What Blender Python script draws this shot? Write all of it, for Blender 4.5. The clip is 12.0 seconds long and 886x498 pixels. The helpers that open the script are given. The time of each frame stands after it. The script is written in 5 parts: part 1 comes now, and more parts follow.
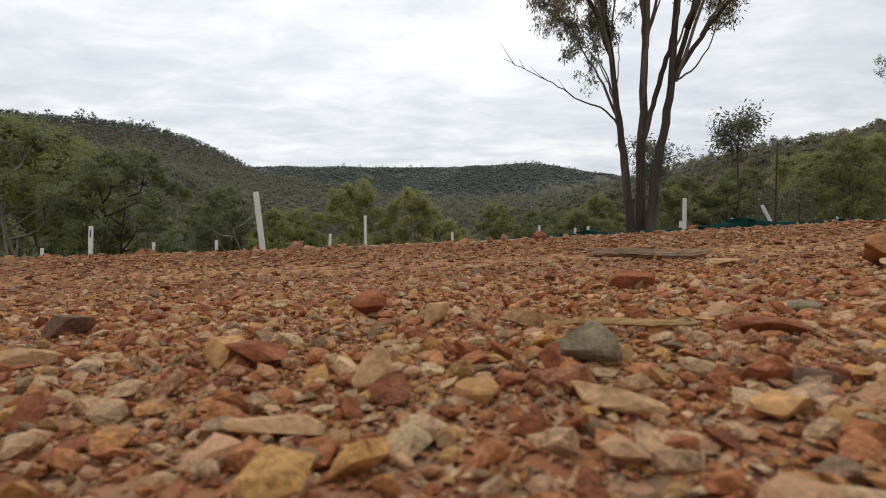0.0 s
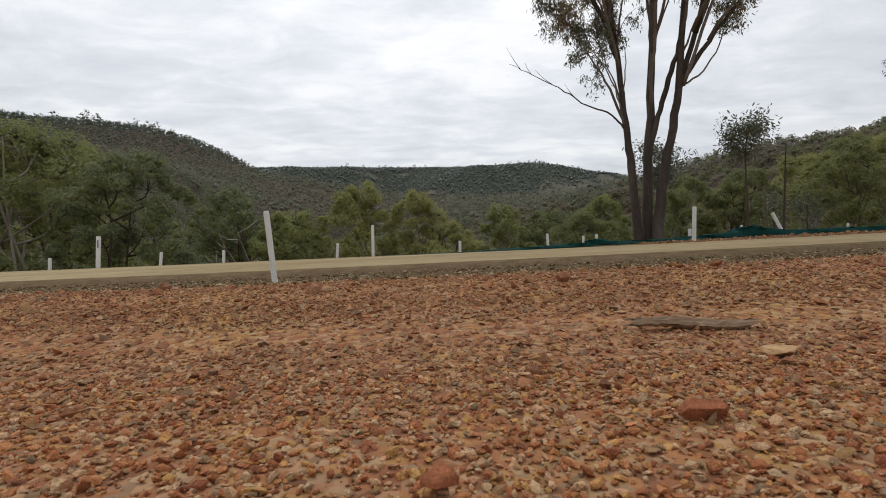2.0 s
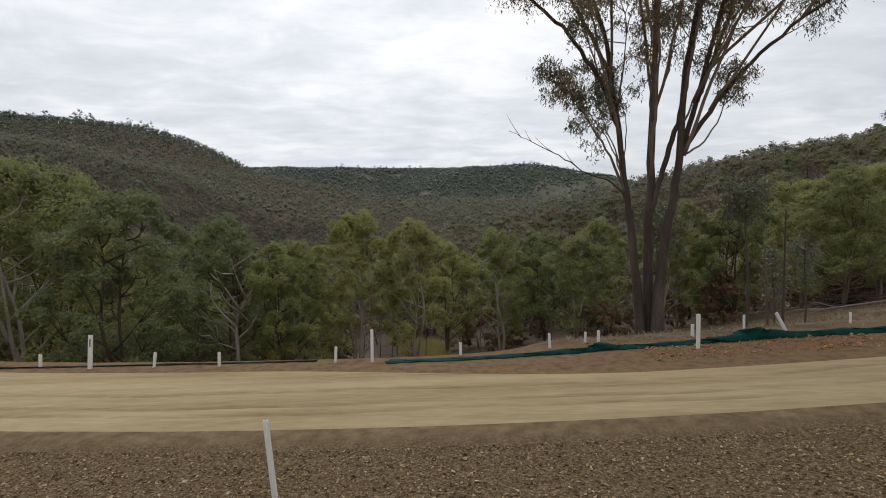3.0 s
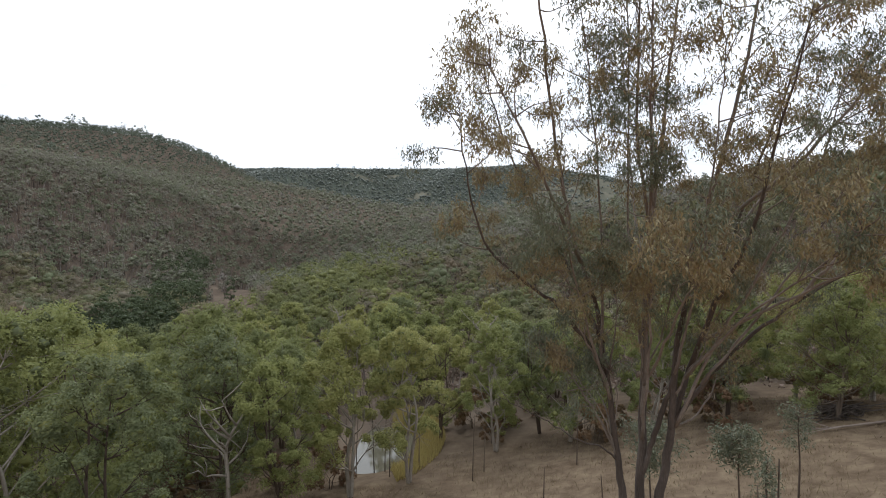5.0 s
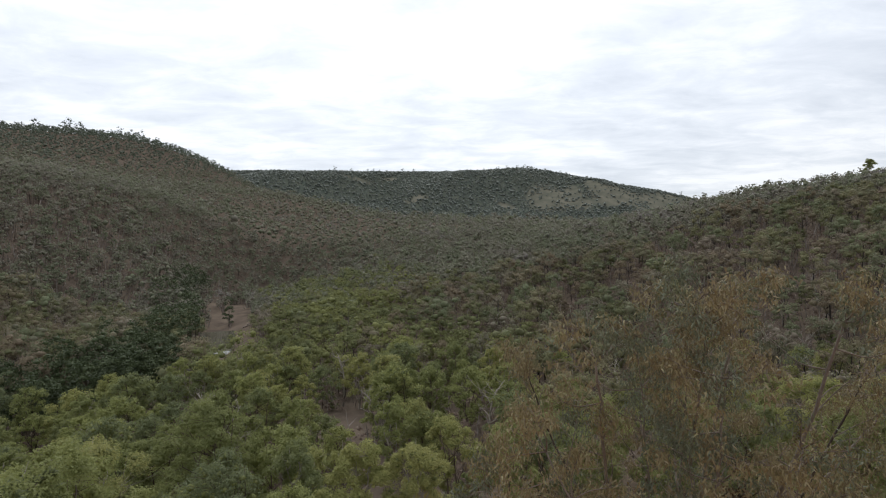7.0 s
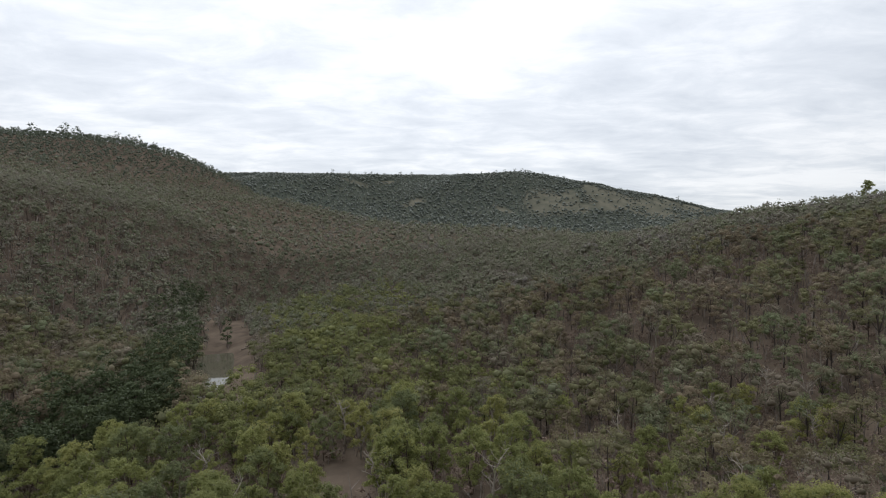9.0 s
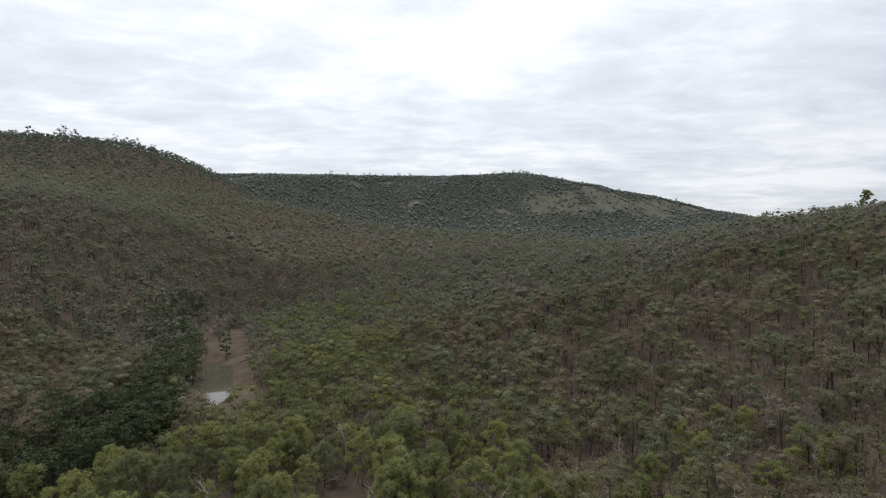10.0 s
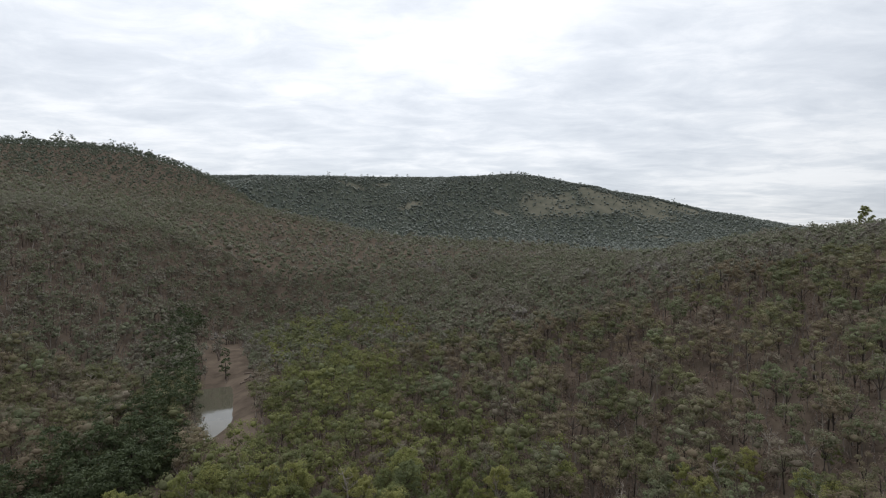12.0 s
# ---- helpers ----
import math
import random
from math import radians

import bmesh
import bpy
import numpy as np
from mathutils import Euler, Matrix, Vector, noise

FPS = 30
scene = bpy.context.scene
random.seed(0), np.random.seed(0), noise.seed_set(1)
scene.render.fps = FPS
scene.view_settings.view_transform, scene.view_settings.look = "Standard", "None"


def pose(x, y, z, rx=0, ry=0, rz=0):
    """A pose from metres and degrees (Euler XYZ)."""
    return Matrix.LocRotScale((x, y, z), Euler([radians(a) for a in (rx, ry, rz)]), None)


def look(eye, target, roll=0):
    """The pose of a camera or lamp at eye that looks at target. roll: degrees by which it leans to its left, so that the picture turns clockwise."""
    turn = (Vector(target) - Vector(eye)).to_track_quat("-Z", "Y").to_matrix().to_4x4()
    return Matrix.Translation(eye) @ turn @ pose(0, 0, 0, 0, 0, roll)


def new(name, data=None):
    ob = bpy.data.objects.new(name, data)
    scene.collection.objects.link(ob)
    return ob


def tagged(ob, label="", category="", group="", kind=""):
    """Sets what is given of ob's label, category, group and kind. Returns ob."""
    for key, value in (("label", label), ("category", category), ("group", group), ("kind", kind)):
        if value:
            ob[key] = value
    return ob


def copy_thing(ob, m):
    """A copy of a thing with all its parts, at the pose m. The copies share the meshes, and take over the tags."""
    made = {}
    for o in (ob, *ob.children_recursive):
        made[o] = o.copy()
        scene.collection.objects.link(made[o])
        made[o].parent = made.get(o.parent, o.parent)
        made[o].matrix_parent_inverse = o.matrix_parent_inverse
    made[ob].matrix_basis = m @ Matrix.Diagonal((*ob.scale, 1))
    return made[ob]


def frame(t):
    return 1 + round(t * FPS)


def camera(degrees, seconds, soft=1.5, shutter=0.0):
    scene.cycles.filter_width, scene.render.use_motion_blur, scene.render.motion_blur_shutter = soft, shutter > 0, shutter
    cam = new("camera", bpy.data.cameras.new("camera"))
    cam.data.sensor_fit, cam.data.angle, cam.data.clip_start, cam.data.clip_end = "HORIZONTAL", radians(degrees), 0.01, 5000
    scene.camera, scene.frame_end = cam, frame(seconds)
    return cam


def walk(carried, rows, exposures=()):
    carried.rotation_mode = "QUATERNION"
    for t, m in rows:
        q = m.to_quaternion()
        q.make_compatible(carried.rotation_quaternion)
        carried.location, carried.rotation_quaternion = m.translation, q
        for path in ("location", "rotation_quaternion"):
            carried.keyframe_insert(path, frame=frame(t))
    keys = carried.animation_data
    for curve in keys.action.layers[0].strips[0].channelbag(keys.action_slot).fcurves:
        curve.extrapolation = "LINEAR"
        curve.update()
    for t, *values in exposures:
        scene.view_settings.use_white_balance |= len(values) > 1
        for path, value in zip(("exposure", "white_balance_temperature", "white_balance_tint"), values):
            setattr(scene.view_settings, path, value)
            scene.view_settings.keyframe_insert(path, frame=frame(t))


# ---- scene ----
cam = camera(80.9, 12.0, 1.0)
cam.data.dof.use_dof, cam.data.dof.focus_distance, cam.data.dof.aperture_fstop = True, 5.0, 12.0
PATH = [
    (0, (0.001, 0.0, 0.1), (-0.053, 1.999, 0.058), -0.1),
    (0.5, (-0.003, 0.002, 0.099), (-0.084, 2.0, 0.058), -0.1),
    (1, (-0.004, 0.005, 0.099), (-0.091, 2.003, 0.058), -0.1),
    (1.5, (-0.003, 0.006, 0.104), (-0.092, 2.003, 0.062), -0.1),
    (2, (-0.088, 0.055, 0.306), (-0.156, 2.054, 0.263), -0.3),
    (2.5, (-0.183, 0.17, 1.035), (-0.24, 2.169, 0.992), -0.2),
    (3, (-0.21, 0.29, 2.482), (-0.258, 2.289, 2.44), -0.1),
    (3.2, (-0.218, 0.323, 3.16), (-0.262, 2.322, 3.123), 0.0),
    (4.8, (0.088, 0.835, 10.035), (0.051, 2.834, 9.986), -0.5),
    (5, (0.07, 0.834, 10.892), (0.037, 2.834, 10.846), -0.2),
    (5.5, (-0.087, 1.034, 12.981), (-0.115, 3.034, 12.939), -0.0),
    (6, (-0.438, 1.287, 15.172), (-0.464, 3.286, 15.13), -0.1),
    (6.5, (-0.849, 1.514, 17.402), (-0.872, 3.513, 17.359), -0.0),
    (7, (-1.151, 1.845, 19.624), (-1.172, 3.844, 19.581), 0.0),
    (7.2, (-1.281, 1.933, 20.582), (-1.296, 3.932, 20.536), -0.0),
    (9, (-2.193, 2.364, 28.522), (-2.203, 4.363, 28.484), 0.3),
    (9.5, (-2.444, 2.497, 30.918), (-2.451, 4.496, 30.881), 0.3),
    (10, (-2.743, 2.632, 33.286), (-2.747, 4.631, 33.248), 0.3),
    (10.5, (-3.048, 2.748, 35.495), (-3.049, 4.747, 35.458), 0.3),
    (11, (-3.31, 2.878, 37.789), (-3.309, 4.878, 37.751), 0.3),
    (11.5, (-3.482, 2.994, 39.845), (-3.479, 4.993, 39.806), 0.3),
    (12, (-3.616, 3.099, 42.215), (-3.611, 5.099, 42.174), 0.2),
]
EXPOSURES = [(0.0, 0.2, 6500, 10), (1.5, 0.2, 6500, 10), (2.5, 0.05, 6500, 10), (3.2, 0.2, 6500, 10), (5.0, 0.74, 6150, 10), (5.5, 0.74, 6100, 10), (6.5, 0.44, 6200, 10), (7.0, 0.38, 6300, 10), (9.0, 0.29, 6350, 10), (12.0, 0.24, 6350, 10)]
walk(cam, [(t, look(eye, target, roll)) for t, eye, target, roll in PATH], EXPOSURES)

# ---- world and sun ----
world = bpy.data.worlds.new("overcast_sky")
scene.world = world
world.use_nodes = True
wn, wl = world.node_tree.nodes, world.node_tree.links
wn.clear()
SUN_EL, SUN_AZ = radians(52), radians(-12)


def wnode(kind, **values):
    n = wn.new(kind)
    for k, v in values.items():
        n.inputs[k].default_value = v
    return n


def wmath(op, a, b=0.0):
    n = wn.new("ShaderNodeMath")
    n.operation = op
    for slot, v in ((0, a), (1, b)):
        if isinstance(v, (int, float)):
            n.inputs[slot].default_value = v
        else:
            wl.new(v, n.inputs[slot])
    return n.outputs[0]


sky = wn.new("ShaderNodeTexSky")
sky.sky_type, sky.sun_disc, sky.sun_elevation, sky.sun_rotation = "NISHITA", False, SUN_EL, SUN_AZ
sky_bg = wnode("ShaderNodeBackground", Strength=0.1)
wl.new(sky.outputs[0], sky_bg.inputs["Color"])
way = wn.new("ShaderNodeTexCoord")
split = wn.new("ShaderNodeSeparateXYZ")
wl.new(way.outputs["Generated"], split.inputs[0])
height = wmath("ADD", wmath("ABSOLUTE", split.outputs[2]), 0.10)
flat = wn.new("ShaderNodeCombineXYZ")
wl.new(wmath("MULTIPLY", wmath("DIVIDE", split.outputs[0], height), 0.7), flat.inputs[0])
wl.new(wmath("DIVIDE", split.outputs[1], height), flat.inputs[1])
big = wnode("ShaderNodeTexNoise", Scale=0.75, Detail=4.0, Roughness=0.5, Distortion=0.15)
fine = wnode("ShaderNodeTexNoise", Scale=3.2, Detail=9.0, Roughness=0.62, Distortion=0.35)
wl.new(flat.outputs[0], big.inputs["Vector"])
wl.new(flat.outputs[0], fine.inputs["Vector"])
low = wmath("MAXIMUM", wmath("SUBTRACT", 1.0, wmath("MULTIPLY", wmath("ABSOLUTE", split.outputs[2]), 3.2)), 0.0)
cover = wmath("SUBTRACT", wmath("ADD", wmath("MULTIPLY", big.outputs[0], 0.57), wmath("MULTIPLY", fine.outputs[0], 0.43)), wmath("MULTIPLY", low, 0.05))
tone = wn.new("ShaderNodeValToRGB")
for e, (at, c) in zip([*tone.color_ramp.elements, tone.color_ramp.elements.new(0.5), tone.color_ramp.elements.new(0.6)],
                      ((0.36, (0.6, 0.63, 0.675, 1)), (0.70, (1.0, 1.0, 1.0, 1)), (0.46, (0.71, 0.735, 0.77, 1)), (0.56, (0.875, 0.88, 0.89, 1)))):
    e.position, e.color = at, c
wl.new(cover, tone.inputs[0])
cloud_bg = wnode("ShaderNodeBackground")
wl.new(tone.outputs[0], cloud_bg.inputs["Color"])
to_sun = wn.new("ShaderNodeVectorMath")
to_sun.operation = "DOT_PRODUCT"
to_sun.inputs[1].default_value = (math.sin(SUN_AZ) * math.cos(SUN_EL), math.cos(SUN_AZ) * math.cos(SUN_EL), math.sin(SUN_EL))
wl.new(way.outputs["Generated"], to_sun.inputs[0])
wl.new(wmath("MULTIPLY", wmath("ADD", 0.72, wmath("MULTIPLY", to_sun.outputs["Value"], 0.42)), wmath("SUBTRACT", 1.0, wmath("MULTIPLY", low, 0.11))), cloud_bg.inputs["Strength"])
both = wnode("ShaderNodeMixShader", Fac=0.93)
wl.new(sky_bg.outputs[0], both.inputs[1])
wl.new(cloud_bg.outputs[0], both.inputs[2])
out = wn.new("ShaderNodeOutputWorld")
wl.new(both.outputs[0], out.inputs["Surface"])

sun = new("sun", bpy.data.lights.new("sun", "SUN"))
sun.data.energy, sun.data.angle, sun.data.color = 0.6, radians(25), (1.0, 0.97, 0.93)
sun.matrix_world = look((0, 0, 50), Vector((0, 0, 50)) - Vector((math.sin(SUN_AZ) * math.cos(SUN_EL), math.cos(SUN_AZ) * math.cos(SUN_EL), math.sin(SUN_EL))))


# ---- materials ----
def material(name, stops, scale=6.0, fine_scale=40.0, rough=0.85, bump=0.3, bump_size=0.02, rand="", weight=0.5, coord="position", leafy=0.0, metal=0.0, stretch=(1, 1, 1), contrast=2.0, mottle=0.0, sheen=0.3):
    """Two scales of noise, and a random value a piece or a thing, through a ramp of colours."""
    m = bpy.data.materials.new(name)
    m.use_nodes = True
    n, l = m.node_tree.nodes, m.node_tree.links
    n.clear()

    def calc(op, a, b=0.0):
        q = n.new("ShaderNodeMath")
        q.operation = op
        for slot, v in ((0, a), (1, b)):
            if isinstance(v, (int, float)):
                q.inputs[slot].default_value = v
            else:
                l.new(v, q.inputs[slot])
        return q.outputs[0]

    where = n.new("ShaderNodeNewGeometry").outputs["Position"] if coord == "position" else n.new("ShaderNodeTexCoord").outputs["Object"]
    mapping = n.new("ShaderNodeMapping")
    mapping.inputs["Scale"].default_value = stretch
    l.new(where, mapping.inputs["Vector"])
    noises = []
    for s in (scale, fine_scale):
        q = n.new("ShaderNodeTexNoise")
        q.inputs["Scale"].default_value, q.inputs["Detail"].default_value, q.inputs["Roughness"].default_value = s, 5.0, 0.6
        l.new(mapping.outputs[0], q.inputs["Vector"])
        noises.append(q.outputs[0])
    mix = calc("ADD", calc("MULTIPLY", noises[0], 0.6), calc("MULTIPLY", noises[1], 0.4))
    mix = calc("ADD", calc("MULTIPLY", calc("SUBTRACT", mix, 0.5), contrast), 0.5)
    if rand == "island":
        mix = calc("ADD", calc("MULTIPLY", n.new("ShaderNodeNewGeometry").outputs["Random Per Island"], weight), calc("MULTIPLY", mix, 1 - weight))
    elif rand == "object":
        mix = calc("ADD", calc("MULTIPLY", n.new("ShaderNodeObjectInfo").outputs["Random"], weight), calc("MULTIPLY", mix, 1 - weight))
    elif rand == "tree":
        q = n.new("ShaderNodeAttribute")
        q.attribute_name = "tree_tone"
        mix = calc("ADD", calc("MULTIPLY", q.outputs["Fac"], weight), calc("MULTIPLY", mix, 1 - weight))
    ramp = n.new("ShaderNodeValToRGB")
    while len(ramp.color_ramp.elements) < len(stops):
        ramp.color_ramp.elements.new(0.5)
    for k, c in enumerate(stops):
        ramp.color_ramp.elements[k].position = k / max(1, len(stops) - 1)
        ramp.color_ramp.elements[k].color = (*c, 1)
    l.new(mix, ramp.inputs[0])
    b = n.new("ShaderNodeBsdfPrincipled")
    b.inputs["Roughness"].default_value, b.inputs["Metallic"].default_value = rough, metal
    b.inputs["Specular IOR Level"].default_value = sheen
    colour = ramp.outputs[0]
    if mottle:
        shade = calc("ADD", 1 - 0.5 * mottle * 1.6, calc("MULTIPLY", calc("ADD", noises[0], noises[1]), mottle * 0.8))
        q = n.new("ShaderNodeMix")
        q.data_type, q.blend_type = "RGBA", "MULTIPLY"
        q.inputs[0].default_value = 1.0
        l.new(colour, q.inputs[6])
        l.new(shade, q.inputs[7])
        colour = q.outputs[2]
    l.new(colour, b.inputs["Base Color"])
    if bump:
        q = n.new("ShaderNodeBump")
        q.inputs["Strength"].default_value, q.inputs["Distance"].default_value = bump, bump_size
        l.new(noises[1], q.inputs["Height"])
        l.new(q.outputs[0], b.inputs["Normal"])
    o = n.new("ShaderNodeOutputMaterial")
    if leafy:
        t = n.new("ShaderNodeBsdfTranslucent")
        l.new(ramp.outputs[0], t.inputs["Color"])
        x = n.new("ShaderNodeMixShader")
        x.inputs[0].default_value = leafy
        l.new(b.outputs[0], x.inputs[1])
        l.new(t.outputs[0], x.inputs[2])
        l.new(x.outputs[0], o.inputs[0])
    else:
        l.new(b.outputs[0], o.inputs[0])
    return m


STONES = [(0.127, 0.048, 0.029), (0.391, 0.138, 0.059), (0.575, 0.249, 0.102), (0.38, 0.133, 0.059), (0.644, 0.35, 0.117), (0.241, 0.159, 0.097), (0.713, 0.44, 0.245), (0.345, 0.106, 0.048), (0.632, 0.445, 0.25), (0.471, 0.201, 0.102)]
M_STONE = material("gravel_stone", STONES, 60, 320, 0.65, 0.9, 0.005, "island", 0.9, mottle=1.9, sheen=0.1)
M_STONE_DUSTY = material("dusty_gravel_stone", [(0.55 * r + 0.105, 0.55 * g + 0.068, 0.55 * b + 0.048) for r, g, b in STONES], 45, 260, 0.8, 0.7, 0.004, "island", 0.9, mottle=1.5, sheen=0.0)
M_ROCK = material("gravel_rock", STONES, 60, 320, 0.75, 0.8, 0.004, "object", 0.85, mottle=1.5)
M_DRAIN_STONE = material("drain_stone", [(0.06, 0.038, 0.02), (0.14, 0.092, 0.05), (0.28, 0.195, 0.105), (0.20, 0.135, 0.075), (0.52, 0.39, 0.23), (0.10, 0.068, 0.04), (0.58, 0.47, 0.31)], 8, 60, 0.9, 0.4, 0.01, "island", 1.0, sheen=0.0)
M_TAN = material("tan_stone", [(0.42, 0.24, 0.12), (0.56, 0.36, 0.19)], 30, 200, 0.75, 0.5, 0.003, mottle=1.3, sheen=0.08)
M_GREY = material("grey_stone", [(0.18, 0.14, 0.085), (0.3, 0.245, 0.155)], 40, 220, 0.75, 0.6, 0.003, mottle=1.3, sheen=0.08)
M_RED = material("red_stone", [(0.20, 0.065, 0.035), (0.40, 0.15, 0.07)], 30, 200, 0.75, 0.6, 0.003, mottle=1.3, sheen=0.08)
M_RUST = material("rust_stone", [(0.28, 0.11, 0.045), (0.46, 0.22, 0.095)], 25, 200, 0.75, 0.6, 0.003, mottle=1.3, sheen=0.08)
M_OCHRE = material("ochre_stone", [(0.40, 0.2, 0.075), (0.54, 0.31, 0.13)], 30, 200, 0.75, 0.5, 0.003, mottle=1.3, sheen=0.08)
M_DARK = material("dark_stone", [(0.10, 0.055, 0.036), (0.22, 0.13, 0.085)], 30, 200, 0.75, 0.5, 0.003, mottle=1.3, sheen=0.08)
M_ROAD = material("road_clay", [(0.17, 0.12, 0.065), (0.31, 0.235, 0.135), (0.42, 0.335, 0.20), (0.5, 0.41, 0.26)], 1.7, 24, 0.9, 0.4, 0.012, stretch=(0.08, 1, 1), contrast=2.1, sheen=0.0)
M_POST = material("white_plastic", [(0.82, 0.81, 0.78), (0.93, 0.93, 0.91)], 5, 60, 0.45, 0.1, 0.002, coord="object", leafy=0.35)
M_SLOT = material("dark_slot", [(0.03, 0.03, 0.03), (0.06, 0.06, 0.06)], 5, 60, 0.7, 0)
M_NET = material("green_mesh_cloth", [(0.004, 0.028, 0.024), (0.008, 0.055, 0.048), (0.02, 0.10, 0.086)], 3, 120, 0.7, 0.6, 0.004, leafy=0.2, sheen=0.08)
M_OLD_NET = material("dirty_mesh_cloth", [(0.012, 0.018, 0.014), (0.02, 0.035, 0.028), (0.06, 0.055, 0.04)], 1.2, 60, 0.8, 0.5, 0.004, sheen=0.05)
M_BARK = material("dark_bark", [(0.038, 0.031, 0.026), (0.085, 0.067, 0.055), (0.175, 0.148, 0.125)], 3, 30, 0.9, 0.8, 0.03, stretch=(1, 1, 0.2))
M_PALE = material("pale_bark", [(0.16, 0.13, 0.10), (0.34, 0.30, 0.25), (0.48, 0.44, 0.38)], 2, 20, 0.8, 0.4, 0.02, stretch=(1, 1, 0.3), coord="object")
M_TRUNK = material("brown_bark", [(0.04, 0.03, 0.022), (0.11, 0.08, 0.06), (0.2, 0.16, 0.12)], 2, 20, 0.9, 0.5, 0.02, "object", 0.5, coord="object", stretch=(1, 1, 0.3))
M_WOOD = material("weathered_wood", [(0.08, 0.05, 0.03), (0.25, 0.165, 0.1), (0.42, 0.3, 0.19)], 12, 90, 0.85, 0.8, 0.006, stretch=(0.12, 1, 1), coord="object")
M_STRIP = material("ochre_bark", [(0.22, 0.12, 0.045), (0.40, 0.25, 0.10), (0.52, 0.36, 0.17)], 20, 150, 0.85, 0.8, 0.004, stretch=(0.1, 1, 1), coord="object")
M_LOG = material("grey_deadwood", [(0.16, 0.12, 0.10), (0.33, 0.27, 0.22)], 2, 14, 0.85, 0.5, 0.02, stretch=(0.2, 1, 1))
M_GUM = material("gum_leaves", [(0.105, 0.122, 0.084), (0.139, 0.157, 0.102), (0.165, 0.175, 0.109), (0.189, 0.175, 0.101)], 0.6, 9, 0.5, 0, rand="island", weight=0.6, leafy=0.14)
M_GUM_DRY = material("rusty_gum_leaves", [(0.169, 0.129, 0.073), (0.232, 0.18, 0.097), (0.276, 0.232, 0.121), (0.214, 0.216, 0.097)], 0.6, 9, 0.55, 0, rand="island", weight=0.6, leafy=0.14)
M_LIMB = material("smooth_grey_bark", [(0.10, 0.08, 0.065), (0.19, 0.16, 0.135), (0.34, 0.30, 0.26)], 2, 25, 0.8, 0.4, 0.01, stretch=(1, 1, 0.3))
M_TWIG = material("grey_twigs", [(0.09, 0.07, 0.055), (0.17, 0.135, 0.11), (0.28, 0.24, 0.20)], 3, 30, 0.85, 0)
M_GREEN = material("green_leaves", [(0.188, 0.204, 0.082), (0.198, 0.225, 0.116), (0.246, 0.266, 0.099), (0.305, 0.324, 0.116), (0.37, 0.361, 0.131), (0.235, 0.245, 0.143)], 0.35, 3, 0.6, 0, rand="object", weight=0.6, coord="object", leafy=0.45)
M_WOODS = material("woodland_leaves", [(0.13, 0.137, 0.068), (0.18, 0.186, 0.096), (0.243, 0.238, 0.129), (0.277, 0.219, 0.157), (0.21, 0.242, 0.135), (0.283, 0.236, 0.185), (0.266, 0.275, 0.191)], 0.02, 1.3, 0.65, 0.9, 0.35, rand="tree", weight=0.68, leafy=0.34, contrast=2.6, mottle=0.9, sheen=0.08)
# The woodland colours, lightened and blued so that distance haze is painted in.
M_HAZED_HILL = material("hazed_hill_leaves", [(0.139, 0.153, 0.101), (0.193, 0.213, 0.142), (0.248, 0.252, 0.172), (0.263, 0.237, 0.199), (0.21, 0.237, 0.142), (0.275, 0.246, 0.224), (0.23, 0.22, 0.194)], 0.013, 0.7, 0.65, 0.9, 0.6, rand="tree", weight=0.5, leafy=0.34, contrast=3.2, mottle=0.9, sheen=0.08)
M_GRASS = material("dry_grass", [(0.13, 0.095, 0.055), (0.26, 0.20, 0.12), (0.36, 0.29, 0.18)], 0.4, 3, 0.8, 0, rand="island", weight=0.5, leafy=0.2)


def water_material():
    m = material("muddy_water", [(0.10, 0.095, 0.07), (0.14, 0.125, 0.09)], 0.3, 3, 0.06, 0.15, 0.01)
    for n in m.node_tree.nodes:
        if n.bl_idname == "ShaderNodeBsdfPrincipled":
            n.inputs["Specular IOR Level"].default_value = 0.6
    return m


M_WATER = water_material()


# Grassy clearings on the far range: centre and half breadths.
CLEARINGS = [(390, 1960, 85, 105), (470, 1890, 45, 45), (620, 1925, 95, 75), (760, 1990, 120, 75), (560, 2010, 30, 70), (945, 2120, 110, 60), (850, 2060, 70, 45), (700, 1860, 60, 22), (480, 2010, 25, 60), (-370, 2115, 55, 16), (-250, 2150, 35, 12), (-120, 1900, 40, 25), (210, 1900, 35, 25), (330, 1500, 60, 18), (720, 1640, 70, 18)]


